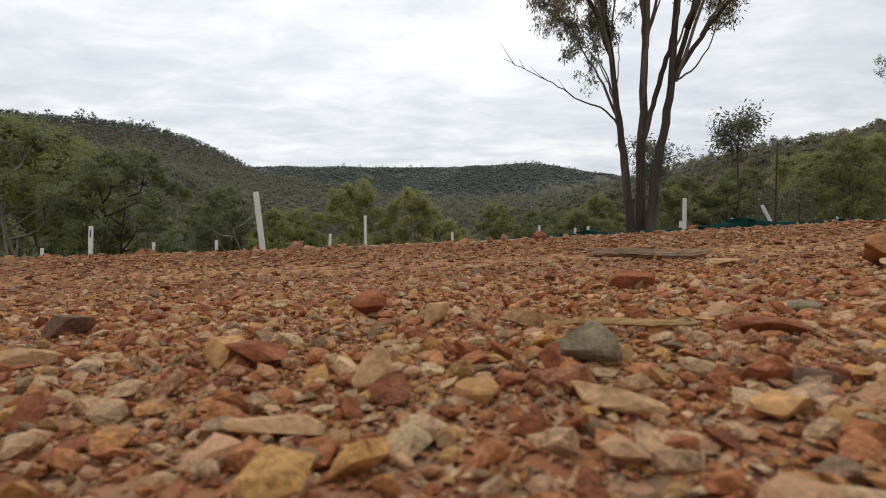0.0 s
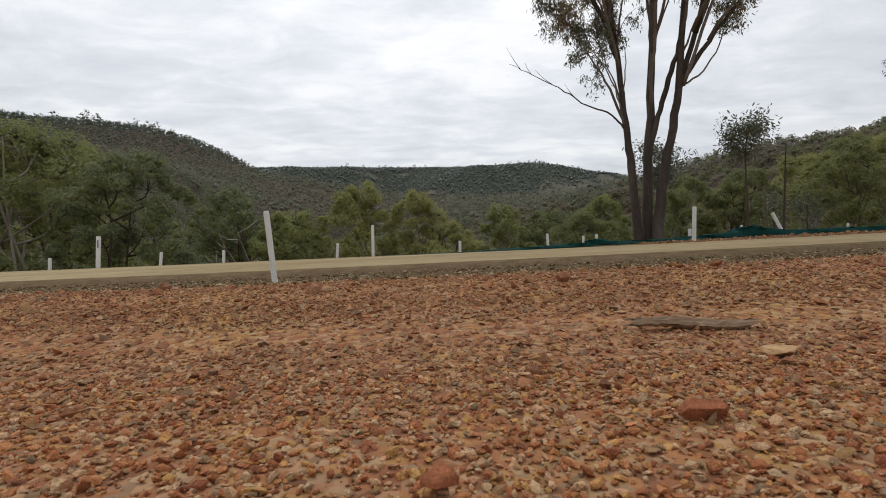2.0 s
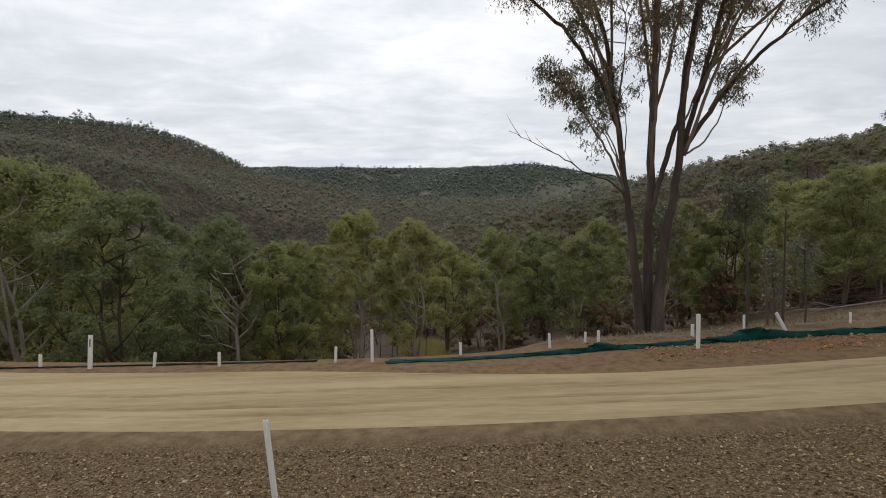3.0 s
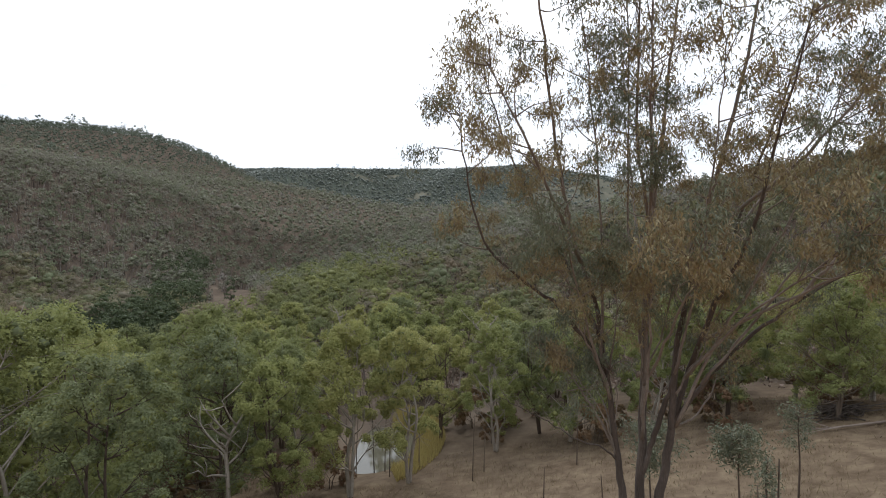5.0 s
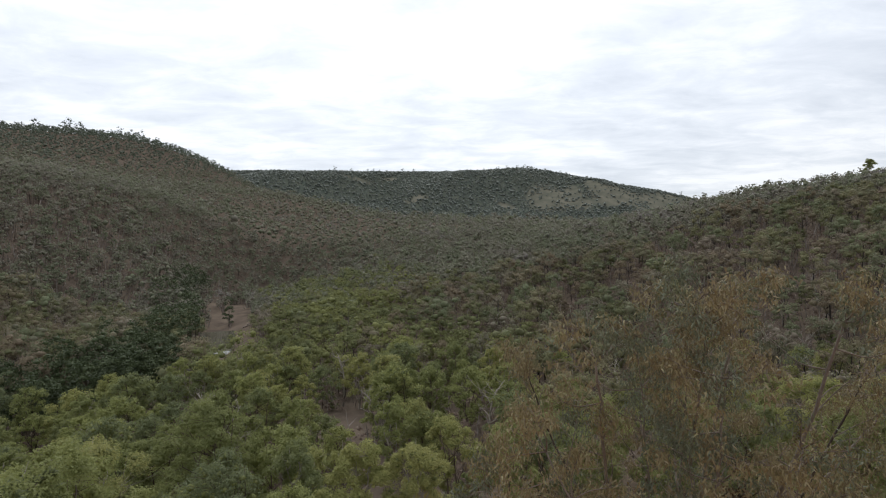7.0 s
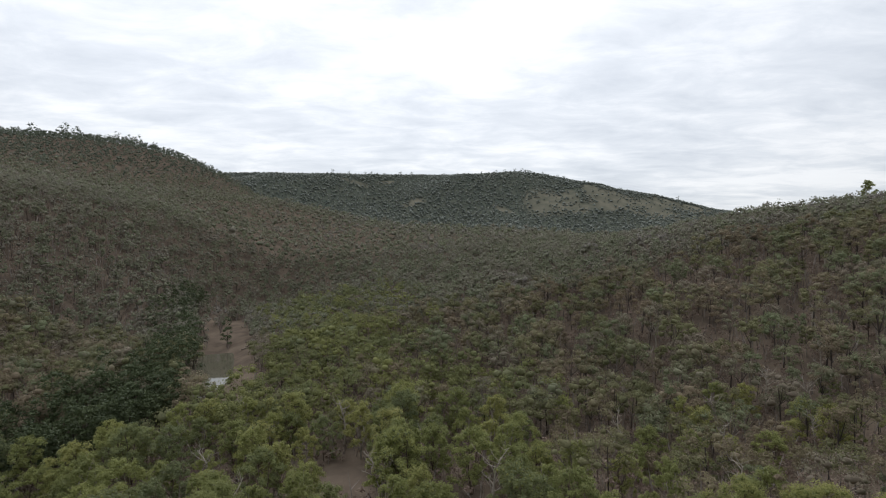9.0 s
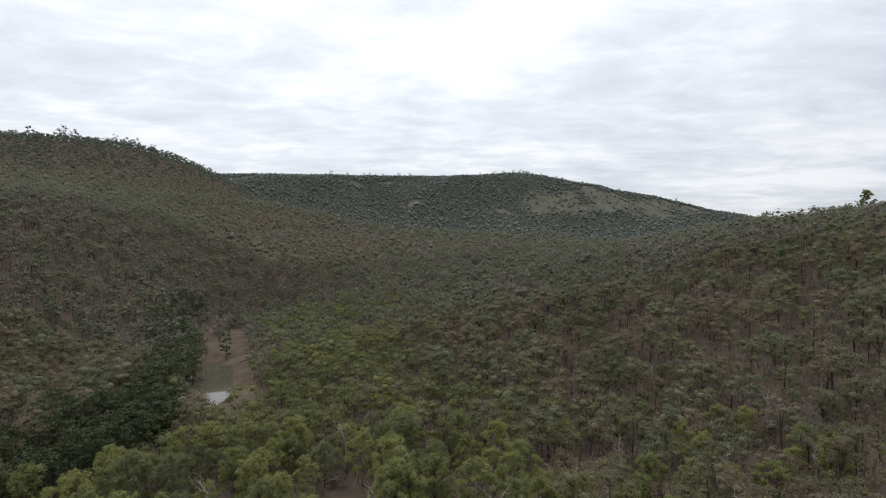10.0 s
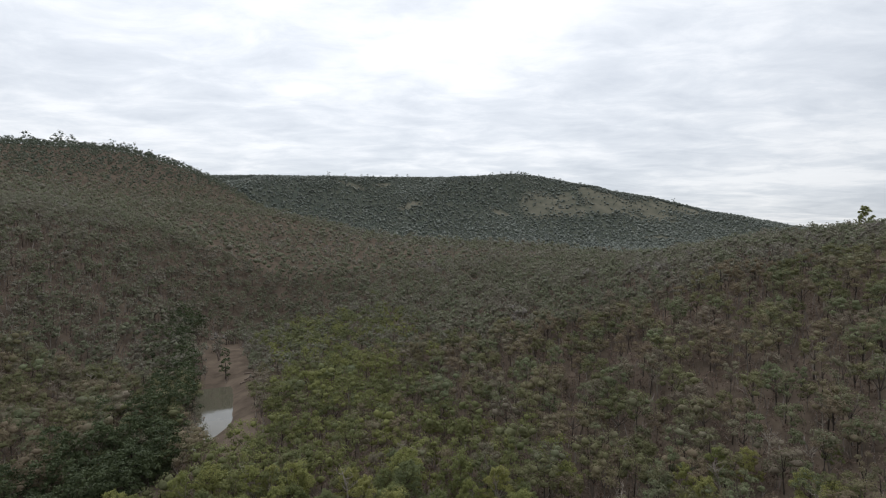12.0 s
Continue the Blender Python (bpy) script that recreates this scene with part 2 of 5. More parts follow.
def ground_material():
    """Zones from the gravel pad over the drain and verge to the grassy slope and the woodland floor, with ragged borders."""
    m = bpy.data.materials.new("ground_cover")
    m.use_nodes = True
    n, l = m.node_tree.nodes, m.node_tree.links
    n.clear()
    pos = n.new("ShaderNodeNewGeometry").outputs["Position"]
    xyz = n.new("ShaderNodeSeparateXYZ")
    l.new(pos, xyz.inputs[0])

    def calc(op, a, b=0.0):
        q = n.new("ShaderNodeMath")
        q.operation = op
        for slot, v in ((0, a), (1, b)):
            if isinstance(v, (int, float)):
                q.inputs[slot].default_value = v
            else:
                l.new(v, q.inputs[slot])
        return q.outputs[0]

    def noise_at(s, d=5.0):
        q = n.new("ShaderNodeTexNoise")
        q.inputs["Scale"].default_value, q.inputs["Detail"].default_value, q.inputs["Roughness"].default_value = s, d, 0.65
        l.new(pos, q.inputs["Vector"])
        return q.outputs[0]

    def ramp(value, stops):
        q = n.new("ShaderNodeValToRGB")
        while len(q.color_ramp.elements) < len(stops):
            q.color_ramp.elements.new(0.5)
        for k, (at, c) in enumerate(stops):
            q.color_ramp.elements[k].position, q.color_ramp.elements[k].color = at, (*c, 1)
        l.new(value, q.inputs[0])
        return q.outputs[0]

    def blend(f, a, b):
        q = n.new("ShaderNodeMix")
        q.data_type = "RGBA"
        l.new(f, q.inputs[0])
        l.new(a, q.inputs[6])
        l.new(b, q.inputs[7])
        return q.outputs[2]

    def border(at, soft, wobble, s):
        q = n.new("ShaderNodeMapRange")
        q.inputs[1].default_value, q.inputs[2].default_value = at - soft, at + soft
        l.new(calc("ADD", line, calc("MULTIPLY", calc("SUBTRACT", noise_at(s), 0.5), wobble)), q.inputs[0])
        return q.outputs[0]

    line = calc("SUBTRACT", xyz.outputs[1], calc("MULTIPLY", calc("MINIMUM", calc("MULTIPLY", xyz.outputs[0], xyz.outputs[0]), 200.0), 0.009))
    cells = n.new("ShaderNodeTexVoronoi")
    cells.inputs["Scale"].default_value = 42.0
    l.new(pos, cells.inputs["Vector"])
    tone = n.new("ShaderNodeSeparateColor")
    l.new(cells.outputs["Color"], tone.inputs[0])
    pebbles = ramp(tone.outputs[0], [(k / 9, c) for k, c in enumerate(STONES)])
    patch = ramp(noise_at(1.3), [(0.3, (0.19, 0.10, 0.065)), (0.5, (0.26, 0.155, 0.10)), (0.66, (0.33, 0.24, 0.08))])
    half = n.new("ShaderNodeValue")
    half.outputs[0].default_value = 0.45
    pad = blend(half.outputs[0], pebbles, patch)
    drain = ramp(noise_at(26), [(0.32, (0.055, 0.038, 0.023)), (0.5, (0.135, 0.096, 0.056)), (0.68, (0.28, 0.205, 0.125))])
    verge = ramp(noise_at(5), [(0.3, (0.13, 0.085, 0.05)), (0.55, (0.21, 0.145, 0.085)), (0.75, (0.27, 0.15, 0.09))])
    slope = ramp(noise_at(0.8), [(0.3, (0.1, 0.072, 0.047)), (0.5, (0.155, 0.115, 0.079)), (0.7, (0.225, 0.175, 0.115))])
    floor = ramp(noise_at(0.12), [(0.3, (0.09, 0.072, 0.056)), (0.5, (0.14, 0.11, 0.086)), (0.7, (0.19, 0.152, 0.115))])
    open_ = None
    for cx, cy, rx, ry in CLEARINGS:
        u, w = calc("DIVIDE", calc("SUBTRACT", xyz.outputs[0], cx), rx), calc("DIVIDE", calc("SUBTRACT", xyz.outputs[1], cy), ry)
        d = calc("SQRT", calc("ADD", calc("MULTIPLY", u, u), calc("MULTIPLY", w, w)))
        open_ = d if open_ is None else calc("MINIMUM", open_, d)
    bare = n.new("ShaderNodeMapRange")
    bare.inputs[1].default_value, bare.inputs[2].default_value, bare.inputs[3].default_value, bare.inputs[4].default_value = 0.95, 1.35, 1.0, 0.0
    l.new(calc("ADD", open_, calc("MULTIPLY", calc("SUBTRACT", noise_at(0.03), 0.5), 0.9)), bare.inputs[0])
    # Ground of the far range, its greens and tans greyed by painted-in haze.
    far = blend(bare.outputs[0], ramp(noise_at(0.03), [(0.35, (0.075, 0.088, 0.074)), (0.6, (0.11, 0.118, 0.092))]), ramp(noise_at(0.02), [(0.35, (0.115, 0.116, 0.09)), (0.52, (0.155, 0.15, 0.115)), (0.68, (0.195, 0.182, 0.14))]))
    colour = blend(border(4.35, 0.12, 0.5, 2.5), pad, drain)
    clay = ramp(noise_at(4), [(0.3, (0.12, 0.085, 0.048)), (0.5, (0.185, 0.135, 0.08)), (0.7, (0.25, 0.19, 0.115))])
    colour = blend(border(6.8, 0.2, 0.5, 1.5), colour, clay)
    colour = blend(border(9.0, 0.3, 0.3, 2.0), colour, verge)
    colour = blend(border(12.0, 0.5, 1.5, 1.0), colour, slope)
    colour = blend(border(52.0, 12, 30, 0.06), colour, floor)
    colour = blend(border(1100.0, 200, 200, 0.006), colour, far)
    b = n.new("ShaderNodeBsdfPrincipled")
    b.inputs["Roughness"].default_value = 0.92
    b.inputs["Specular IOR Level"].default_value = 0.0
    l.new(colour, b.inputs["Base Color"])
    q = n.new("ShaderNodeBump")
    q.inputs["Strength"].default_value, q.inputs["Distance"].default_value = 0.5, 0.02
    l.new(calc("ADD", noise_at(30), calc("MULTIPLY", cells.outputs["Distance"], -0.8)), q.inputs["Height"])
    l.new(q.outputs[0], b.inputs["Normal"])
    l.new(b.outputs[0], n.new("ShaderNodeOutputMaterial").inputs[0])
    return m


M_GROUND = ground_material()

# ---- mesh helpers ----
rng = np.random.default_rng(11)


def mesh_of(name, v, f, mat, smooth=False, tone=None):
    """A mesh from arrays of corners and of faces with equal numbers of corners; tone: a leaf colour for each tree in a stand."""
    v, f = np.asarray(v, np.float32), np.asarray(f, np.int32)
    me = bpy.data.meshes.new(name)
    me.vertices.add(len(v))
    me.vertices.foreach_set("co", v.ravel())
    me.loops.add(f.size)
    me.loops.foreach_set("vertex_index", f.ravel())
    me.polygons.add(len(f))
    me.polygons.foreach_set("loop_start", np.arange(0, f.size, f.shape[1], dtype=np.int32))
    me.polygons.foreach_set("use_smooth", np.full(len(f), smooth))
    me.update(calc_edges=True)
    me.materials.append(mat)
    if tone is not None:
        me.attributes.new("tree_tone", "FLOAT", "POINT").data.foreach_set("value", np.asarray(tone, np.float32))
    return me


def part(name, me, parent, label=""):
    ob = new(name, me)
    ob.parent = parent
    return tagged(ob, label)


def joined(bits):
    v, f, at = [], [], 0
    for a, b in bits:
        v.append(a)
        f.append(np.asarray(b) + at)
        at += len(a)
    return np.concatenate(v), np.concatenate(f)


def tube(points, radii, sides=6, wobble=0.0):
    """A bent, tapered limb through points, closed at its tip."""
    p, r = np.asarray(points, float), np.asarray(radii, float)
    d = np.gradient(p, axis=0)
    d /= np.linalg.norm(d, axis=1)[:, None] + 1e-9
    ref = np.where(np.abs(d[:, 2:3]) > 0.9, [[1.0, 0, 0]], [[0, 0, 1.0]])
    a = np.cross(d, ref)
    a /= np.linalg.norm(a, axis=1)[:, None] + 1e-9
    b = np.cross(d, a)
    for k in range(1, len(p)):
        if a[k] @ a[k - 1] < 0:
            a[k], b[k] = -a[k], -b[k]
    t = np.arange(sides) * 2 * np.pi / sides
    rr = r[:, None] * (1 + wobble * rng.normal(size=(len(p), sides)))
    v = p[:, None] + rr[..., None] * (np.cos(t)[None, :, None] * a[:, None] + np.sin(t)[None, :, None] * b[:, None])
    f = []
    for k in range(len(p) - 1):
        for j in range(sides):
            q, w = k * sides + j, k * sides + (j + 1) % sides
            f += [(q, w, w + sides), (q, w + sides, q + sides)]
    top = (len(p) - 1) * sides
    f += [(top, top + j, top + j + 1) for j in range(1, sides - 1)]
    f += [(0, j + 1, j) for j in range(1, sides - 1)]
    return v.reshape(-1, 3), np.array(f)


def bend(points, steps=4):
    """More points along a polyline, rounded."""
    p = np.asarray(points, float)
    t = np.linspace(0, len(p) - 1, (len(p) - 1) * steps + 1)
    q = np.stack([np.interp(t, np.arange(len(p)), p[:, k]) for k in range(3)], 1)
    for _ in range(2):
        q[1:-1] = 0.25 * q[:-2] + 0.5 * q[1:-1] + 0.25 * q[2:]
    return q


def leaves(at, length, width, droop=0.6, facing=None, slim=False):
    """Pointed leaves as diamonds, hanging from points, or lying across the way that they face."""
    at = np.asarray(at, float)
    n = len(at)
    d = rng.normal(size=(n, 3)) * [1, 1, 0.7] - [0, 0, droop]
    across = rng.normal(size=(n, 3))
    if facing is not None:
        across = facing / (np.linalg.norm(facing, axis=1)[:, None] + 1e-9) + [0, 0, 0.35] + 0.45 * across
        across /= np.linalg.norm(across, axis=1)[:, None]
        d -= across * (d * across).sum(1)[:, None]
    d /= np.linalg.norm(d, axis=1)[:, None] + 1e-9
    s = np.cross(d, across)
    s /= np.linalg.norm(s, axis=1)[:, None] + 1e-9
    k = rng.uniform(0.6, 1.3, (n, 1))
    mid = at + d * length * k * 0.45
    if slim:
        v = np.stack([at + s * width * k / 2, at + d * length * k, at - s * width * k / 2], 1).reshape(-1, 3)
        return v, np.arange(3 * n).reshape(-1, 3)
    v = np.stack([at, mid + s * width * k / 2, at + d * length * k, mid - s * width * k / 2], 1).reshape(-1, 3)
    return v, np.arange(4 * n).reshape(-1, 4)


def in_ball(n, centre, radii, inner=0.35, low=-0.5):
    d = rng.normal(size=(n, 3))
    d /= np.linalg.norm(d, axis=1)[:, None]
    d[:, 2] = np.where(d[:, 2] < low, -d[:, 2], d[:, 2])
    r = inner + (1 - inner) * rng.random((n, 1)) ** 0.6
    return np.asarray(centre) + d * r * np.asarray(radii)


ICO_V = []
g = (1 + 5 ** 0.5) / 2
for a, b in ((1, g), (-1, g), (1, -g), (-1, -g)):
    ICO_V += [(a, b, 0), (0, a, b), (b, 0, a)]
ICO_V = np.array(ICO_V) / math.hypot(1, g)
ICO_F = np.array([(i, j, k) for i in range(12) for j in range(i + 1, 12) for k in range(j + 1, 12) if all(np.linalg.norm(ICO_V[p] - ICO_V[q]) < 1.1 for p, q in ((i, j), (j, k), (i, k)))])
for n, (i, j, k) in enumerate(ICO_F):
    if np.cross(ICO_V[j] - ICO_V[i], ICO_V[k] - ICO_V[i]) @ ICO_V[i] < 0:
        ICO_F[n] = (i, k, j)
OCT_V = np.array([(1, 0, 0), (-1, 0, 0), (0, 1, 0), (0, -1, 0), (0, 0, 1), (0, 0, -1)], float)
OCT_F = np.array([(0, 2, 4), (2, 1, 4), (1, 3, 4), (3, 0, 4), (2, 0, 5), (1, 2, 5), (3, 1, 5), (0, 3, 5)])


def lumps(centre, radii, jitter=0.16, coarse=False):
    """Uneven inner leaf masses round the given centres."""
    centre, radii = np.asarray(centre, float), np.asarray(radii, float)
    n = len(centre)
    sv, sf = (OCT_V, OCT_F) if coarse else (ICO_V, ICO_F)
    v = sv[None] * (1 + jitter * rng.normal(size=(n, len(sv), 1))) * radii[:, None]
    a = rng.uniform(0, 6.28, (n, 1))
    v = np.stack([np.cos(a) * v[..., 0] - np.sin(a) * v[..., 1], np.sin(a) * v[..., 0] + np.cos(a) * v[..., 1], v[..., 2]], -1) + centre[:, None]
    return v.reshape(-1, 3), (sf[None] + len(sv) * np.arange(n)[:, None, None]).reshape(-1, 3)


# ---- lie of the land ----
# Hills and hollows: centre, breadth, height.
HILLS = [(-30, 42, 28, -5.0), (6, 38, 22, -3.6), (40, 45, 30, 1.5), (-12, 85, 35, 0.9), (50, 95, 40, -12.9), (-75, 160, 50, 1.3), (0, 150, 55, -10.8), (75, 160, 55, -1.4), (-140, 215, 60, -29.9), (-60, 265, 60, -10.8), (35, 245, 60, 0.1), (130, 235, 60, 8.0)]
RIDGES = [(210, 255, 80, 14.0), (-230, 330, 110, 26.7), (-130, 470, 120, -22.6), (-330, 480, 140, 29.8), (30, 500, 110, 30.3), (-600, 850, 215, 57.0), (-820, 480, 280, 114.0), (-475, 930, 160, 91.0), (330, 260, 130, 31.0), (-100, 80, 60, -23.6)]
SPURS = [(-170, 640, 90, 47.7), (-60, 565, 70, 11.1), (-200, 285, 55, 9.6), (-110, 810, 130, -38.7), (-1080, 850, 280, 129.2), (-130, 330, 45, -38.3), (-260, 720, 80, 10.5)]
CREEK = [(-170, 30), (-120, 62), (-93, 97), (-80, 130), (-75, 165), (-90, 203), (-108, 240), (-130, 280), (-136, 320)]
DAM = (-6.6, 53.0, 3.3, 6.4)


def smooth(t):
    t = np.clip(t, 0, 1)
    return t * t * (3 - 2 * t)


def creek_way(x, y):
    """The distance to the creek's middle line."""
    best = np.full(np.shape(x), 1e9)
    for (ax, ay), (bx, by) in zip(CREEK, CREEK[1:]):
        t = np.clip(((x - ax) * (bx - ax) + (y - ay) * (by - ay)) / ((bx - ax) ** 2 + (by - ay) ** 2), 0, 1)
        best = np.minimum(best, np.hypot(x - ax - t * (bx - ax), y - ay - t * (by - ay)))
    return best


def road_line(x):
    return 0.009 * np.minimum(x * x, 200.0) + 0.06 * np.maximum(np.abs(x) - 14.1, 0)


def land(x, y):
    """The ground's height."""
    x, y = np.asarray(x, float), np.asarray(y, float)
    wild = np.full(np.broadcast(x, y).shape, 5.0)
    for cx, cy, s, h in HILLS + RIDGES + SPURS:
        wild = wild + h * np.exp(-((x - cx) ** 2 + (y - cy) ** 2) / (2 * s * s))
    wild = wild - 3.2 * np.exp(-(creek_way(x, y) / 7.5) ** 2)
    wild = wild - 1.3 * np.exp(-((x - DAM[0]) / DAM[2]) ** 4 - ((y - DAM[1]) / DAM[3]) ** 4)
    crest = 70 + 230 / (1 + np.exp((x - 1030) / 215)) + 22 * np.exp(-(((x - 320) / 170) ** 2)) - 15 * np.exp(-(((x - 730) / 140) ** 2))
    gully = 1 + 0.19 * np.sin(x / 95 + 1.5 * np.sin(y / 240)) + 0.05 * np.sin(x / 41 + y / 170)
    range_ = crest * np.exp(-((np.minimum(y - 2300, 0)) / 470) ** 2)
    wild = wild + range_ * np.where(y < 2250, 1 + (gully - 1) * smooth((2250 - y) / 300), 1)
    wild = wild + 135 * np.exp(-(((x + 800) / 200) ** 2) - ((y - 1780) / 260) ** 2)
    rough = np.sin(x * 0.9 + 1.3 * np.sin(y * 0.5)) * np.sin(y * 0.8 + 0.7 * np.sin(x * 0.4)) * 0.08
    wild = wild + rough * smooth((y - 14) / 10)
    xc = 30 * np.tanh(x / 30)
    bench = 0.0435 * xc
    hump = (0.066 + 0.004 * np.minimum(x * x, 12)) * np.exp(-(((y - 2.7) / 0.85) ** 4))
    v = y - road_line(x)
    drain = -0.13 * smooth((v - 4.2) / 0.9) * (1 - smooth((v - 6.3) / 0.8)) 
    bench = bench + hump + drain - 0.02 * smooth((v - 6.3) / 0.8)
    berm = 0.04 * np.exp(-(((v - 11.0) / 0.7) ** 2)) * smooth((x - 1.0) / 5)
    bench = bench + berm
    bench = bench - 1.3 * smooth((v - 11.25) / 3.2) * smooth((2.5 - x) / 4)
    t = smooth((v - 11.6) / 9)
    behind = smooth((-y - 60) / 200)
    near = np.where(np.abs(x) < 1e5, bench, 0)
    side = smooth((np.abs(x) - 40) / 60)
    return np.where(y > 5, near * (1 - np.maximum(t, side * smooth((y - 5) / 30))) + wild * np.maximum(t, side * smooth((y - 5) / 30)), near * (1 - behind) + 6 * behind)


def on_land(x, y):
    return float(land(x, y))


def ground():
    u = np.linspace(-7.25, 7.25, 330)
    x, y = 6 * np.sinh(u), 7 + 6 * np.sinh(u)
    xx, yy = np.meshgrid(x, y)
    v = np.stack([xx, yy, land(xx, yy)], -1).reshape(-1, 3)
    k = len(u)
    i = (np.arange(k - 1)[:, None] * k + np.arange(k - 1)[None, :]).ravel()
    f = np.stack([i, i + 1, i + k + 1, i + k], 1)
    return tagged(new("ground", mesh_of("ground", v, f, M_GROUND, True)), "red-brown gravel pad falling to a dry wooded valley and hills", "ground", kind="structure")


ground()


def road():
    """A graded clay track with a crown and two shallow wheel ruts."""
    x = np.concatenate([np.linspace(-90, -16, 60), np.linspace(-15.6, 15.6, 160), np.linspace(16, 90, 60)])
    w = np.linspace(7.0, 9.62, 116)
    rows = []
    for k, v in enumerate(w):
        v = 7.0 + (v - 7.0) / 2.62 * (2.62 + 1.05 * smooth((3.5 - x) / 8))
        far = 9.62 + 1.05 * smooth((3.5 - x) / 8)
        edge = smooth((v - 7.0) / 0.5) * smooth((far - v) / 0.5)
        rut = -0.075 * sum(np.exp(-(((v - at - 0.08 * np.sin(x * 0.6 + at) - 0.03 * np.sin(x * 2.3 + 2 * at)) / 0.05) ** 2)) * (0.7 + 0.3 * np.sin(x * 1.1 + 3 * at)) for at in (7.72, 8.08, 8.78))
        wander = (0.10 * np.sin(x * 0.8 + 2) + 0.06 * np.sin(x * 2.7) + 0.05 * rng.normal(size=len(x))) * (1 if k in (0, 115) else 0.4 if k in (1, 114) else 0)
        y = v + road_line(x) + wander
        z = land(x, y) - 0.035 + edge * (0.09 + rut)
        rows.append(np.stack([x, y, z], 1))
    k = len(x)
    v = np.concatenate(rows)
    i = (np.arange(len(w) - 1)[:, None] * k + np.arange(k - 1)[None, :]).ravel()
    f = np.stack([i, i + 1, i + k + 1, i + k], 1)
    return tagged(new("road", mesh_of("road", v, f, M_ROAD, True)), "pale tan graded clay track with shallow wheel ruts", "road", kind="structure")


road()


def strip_water():
    p = np.array(CREEK, float)
    q = bend(np.c_[p, np.zeros(len(p))], 8)[:, :2]
    q = q[q[:, 1] < 216]
    d = np.gradient(q, axis=0)
    d /= np.linalg.norm(d, axis=1)[:, None]
    side = np.stack([-d[:, 1], d[:, 0]], 1)
    z = land(q[:, 0], q[:, 1]) + 1.9
    v = np.concatenate([np.c_[q + side * s, z] for s in (-9.0, 0, 9.0)])
    k = len(q)
    f = [(r * k + j, r * k + j + 1, (r + 1) * k + j + 1, (r + 1) * k + j) for r in range(2) for j in range(k - 1)]
    return tagged(new("creek_water", mesh_of("creek_water", v, f, M_WATER, True)), "still grey creek water between dark trees", "water", kind="structure")


def dam_water():
    t = np.linspace(0, 2 * np.pi, 33)[:-1]
    z = on_land(DAM[0], DAM[1]) + 0.75
    r = 1 + 0.1 * np.sin(3 * t + 1)
    v = np.c_[DAM[0] + DAM[2] * r * np.cos(t), DAM[1] + DAM[3] * r * np.sin(t), np.full(32, z)]
    v = np.r_[v, [[DAM[0], DAM[1], z]]]
    f = [(k, (k + 1) % 32, 32) for k in range(32)]
    return tagged(new("dam_water", mesh_of("dam_water", v, f, M_WATER)), "small muddy farm dam reflecting the white sky", "water", kind="structure")


strip_water()
dam_water()


# ---- guide posts and cloth fence ----
def post(x, y, tall, lean_x=0.0, lean_y=0.0, wide=0.075, slot=False, group="white marker posts"):
    """A U-shaped white plastic marker post, driven into the ground."""
    thing = tagged(new("marker_post"), "white plastic marker post with a dark slot" if slot else ("leaning white plastic marker post beside the drain" if abs(lean_x) > 4 else "short white plastic marker post by the track" if tall < 0.5 else "white plastic marker post standing beside the track"), "post", group)
    thing.matrix_world = pose(x, y, on_land(x, y) - 0.03, lean_y, lean_x, 0)
    a, t = wide / 2, 0.008
    ring = [(-a, -0.012), (-a + t, -0.018), (0, -0.022), (a - t, -0.018), (a, -0.012), (a, 0.014), (a - t, 0.014), (a - t, -0.008), (0, -0.012), (-a + t, -0.008), (-a + t, 0.014), (-a, 0.014)]
    n = len(ring)
    v = [(px, py, z) for z in (0, 0.3 * tall, tall - 0.02) for px, py in ring] + [(px * 0.8, py * 0.8, tall) for px, py in ring]
    f = [(r * n + j, r * n + (j + 1) % n, (r + 1) * n + (j + 1) % n, (r + 1) * n + j) for r in range(3) for j in range(n)]
    me = bpy.data.meshes.new("shaft")
    me.from_pydata(v, [], f + [tuple(range(3 * n, 4 * n))])
    me.materials.append(M_POST)
    part("shaft", me, thing)
    if slot:
        b = bmesh.new()
        bmesh.ops.create_cube(b, size=1, matrix=Matrix.Translation((0.005, -0.0235, tall - 0.17)) @ Matrix.Diagonal((0.022, 0.006, 0.17, 1)))
        s = bpy.data.meshes.new("slot")
        b.to_mesh(s)
        b.free()
        s.materials.append(M_SLOT)
        part("slot", s, thing, "dark slot")
    return thing


post(-2.08, 5.58, 0.86, -6.5, 0, 0.056)
post(-1.95, 11.05, 0.72, -0.5, 0, 0.06)
post(4.75, 11.0, 0.74, 0.3, 0, 0.075)
post(-8.2, 11.4, 0.78, 2.0, 0, 0.095, True)
post(-9.55, 11.7, 0.34, 1.0, 0, 0.07)
post(-6.75, 11.35, 0.36, 5.0, 0, 0.06)
post(-5.25, 11.2, 0.34, 0.5, 0, 0.06)
post(-2.75, 11.15, 0.37, 3.0, 0, 0.055)
post(-0.1, 11.45, 0.30, -1.0, 0, 0.06)
post(1.87, 11.75, 0.36, -3.5, 0, 0.055)
post(2.75, 12.2, 0.28, 1.5, 0, 0.05)
post(3.05, 12.2, 0.30, 1.0, 0, 0.06)
post(5.27, 12.4, 0.32, 0, 0, 0.07)
post(6.88, 13.2, 0.4, 0, 0, 0.05)
post(7.15, 11.9, 0.62, -28, 0, 0.07)
post(9.6, 13.4, 0.3, 0, 0, 0.05)


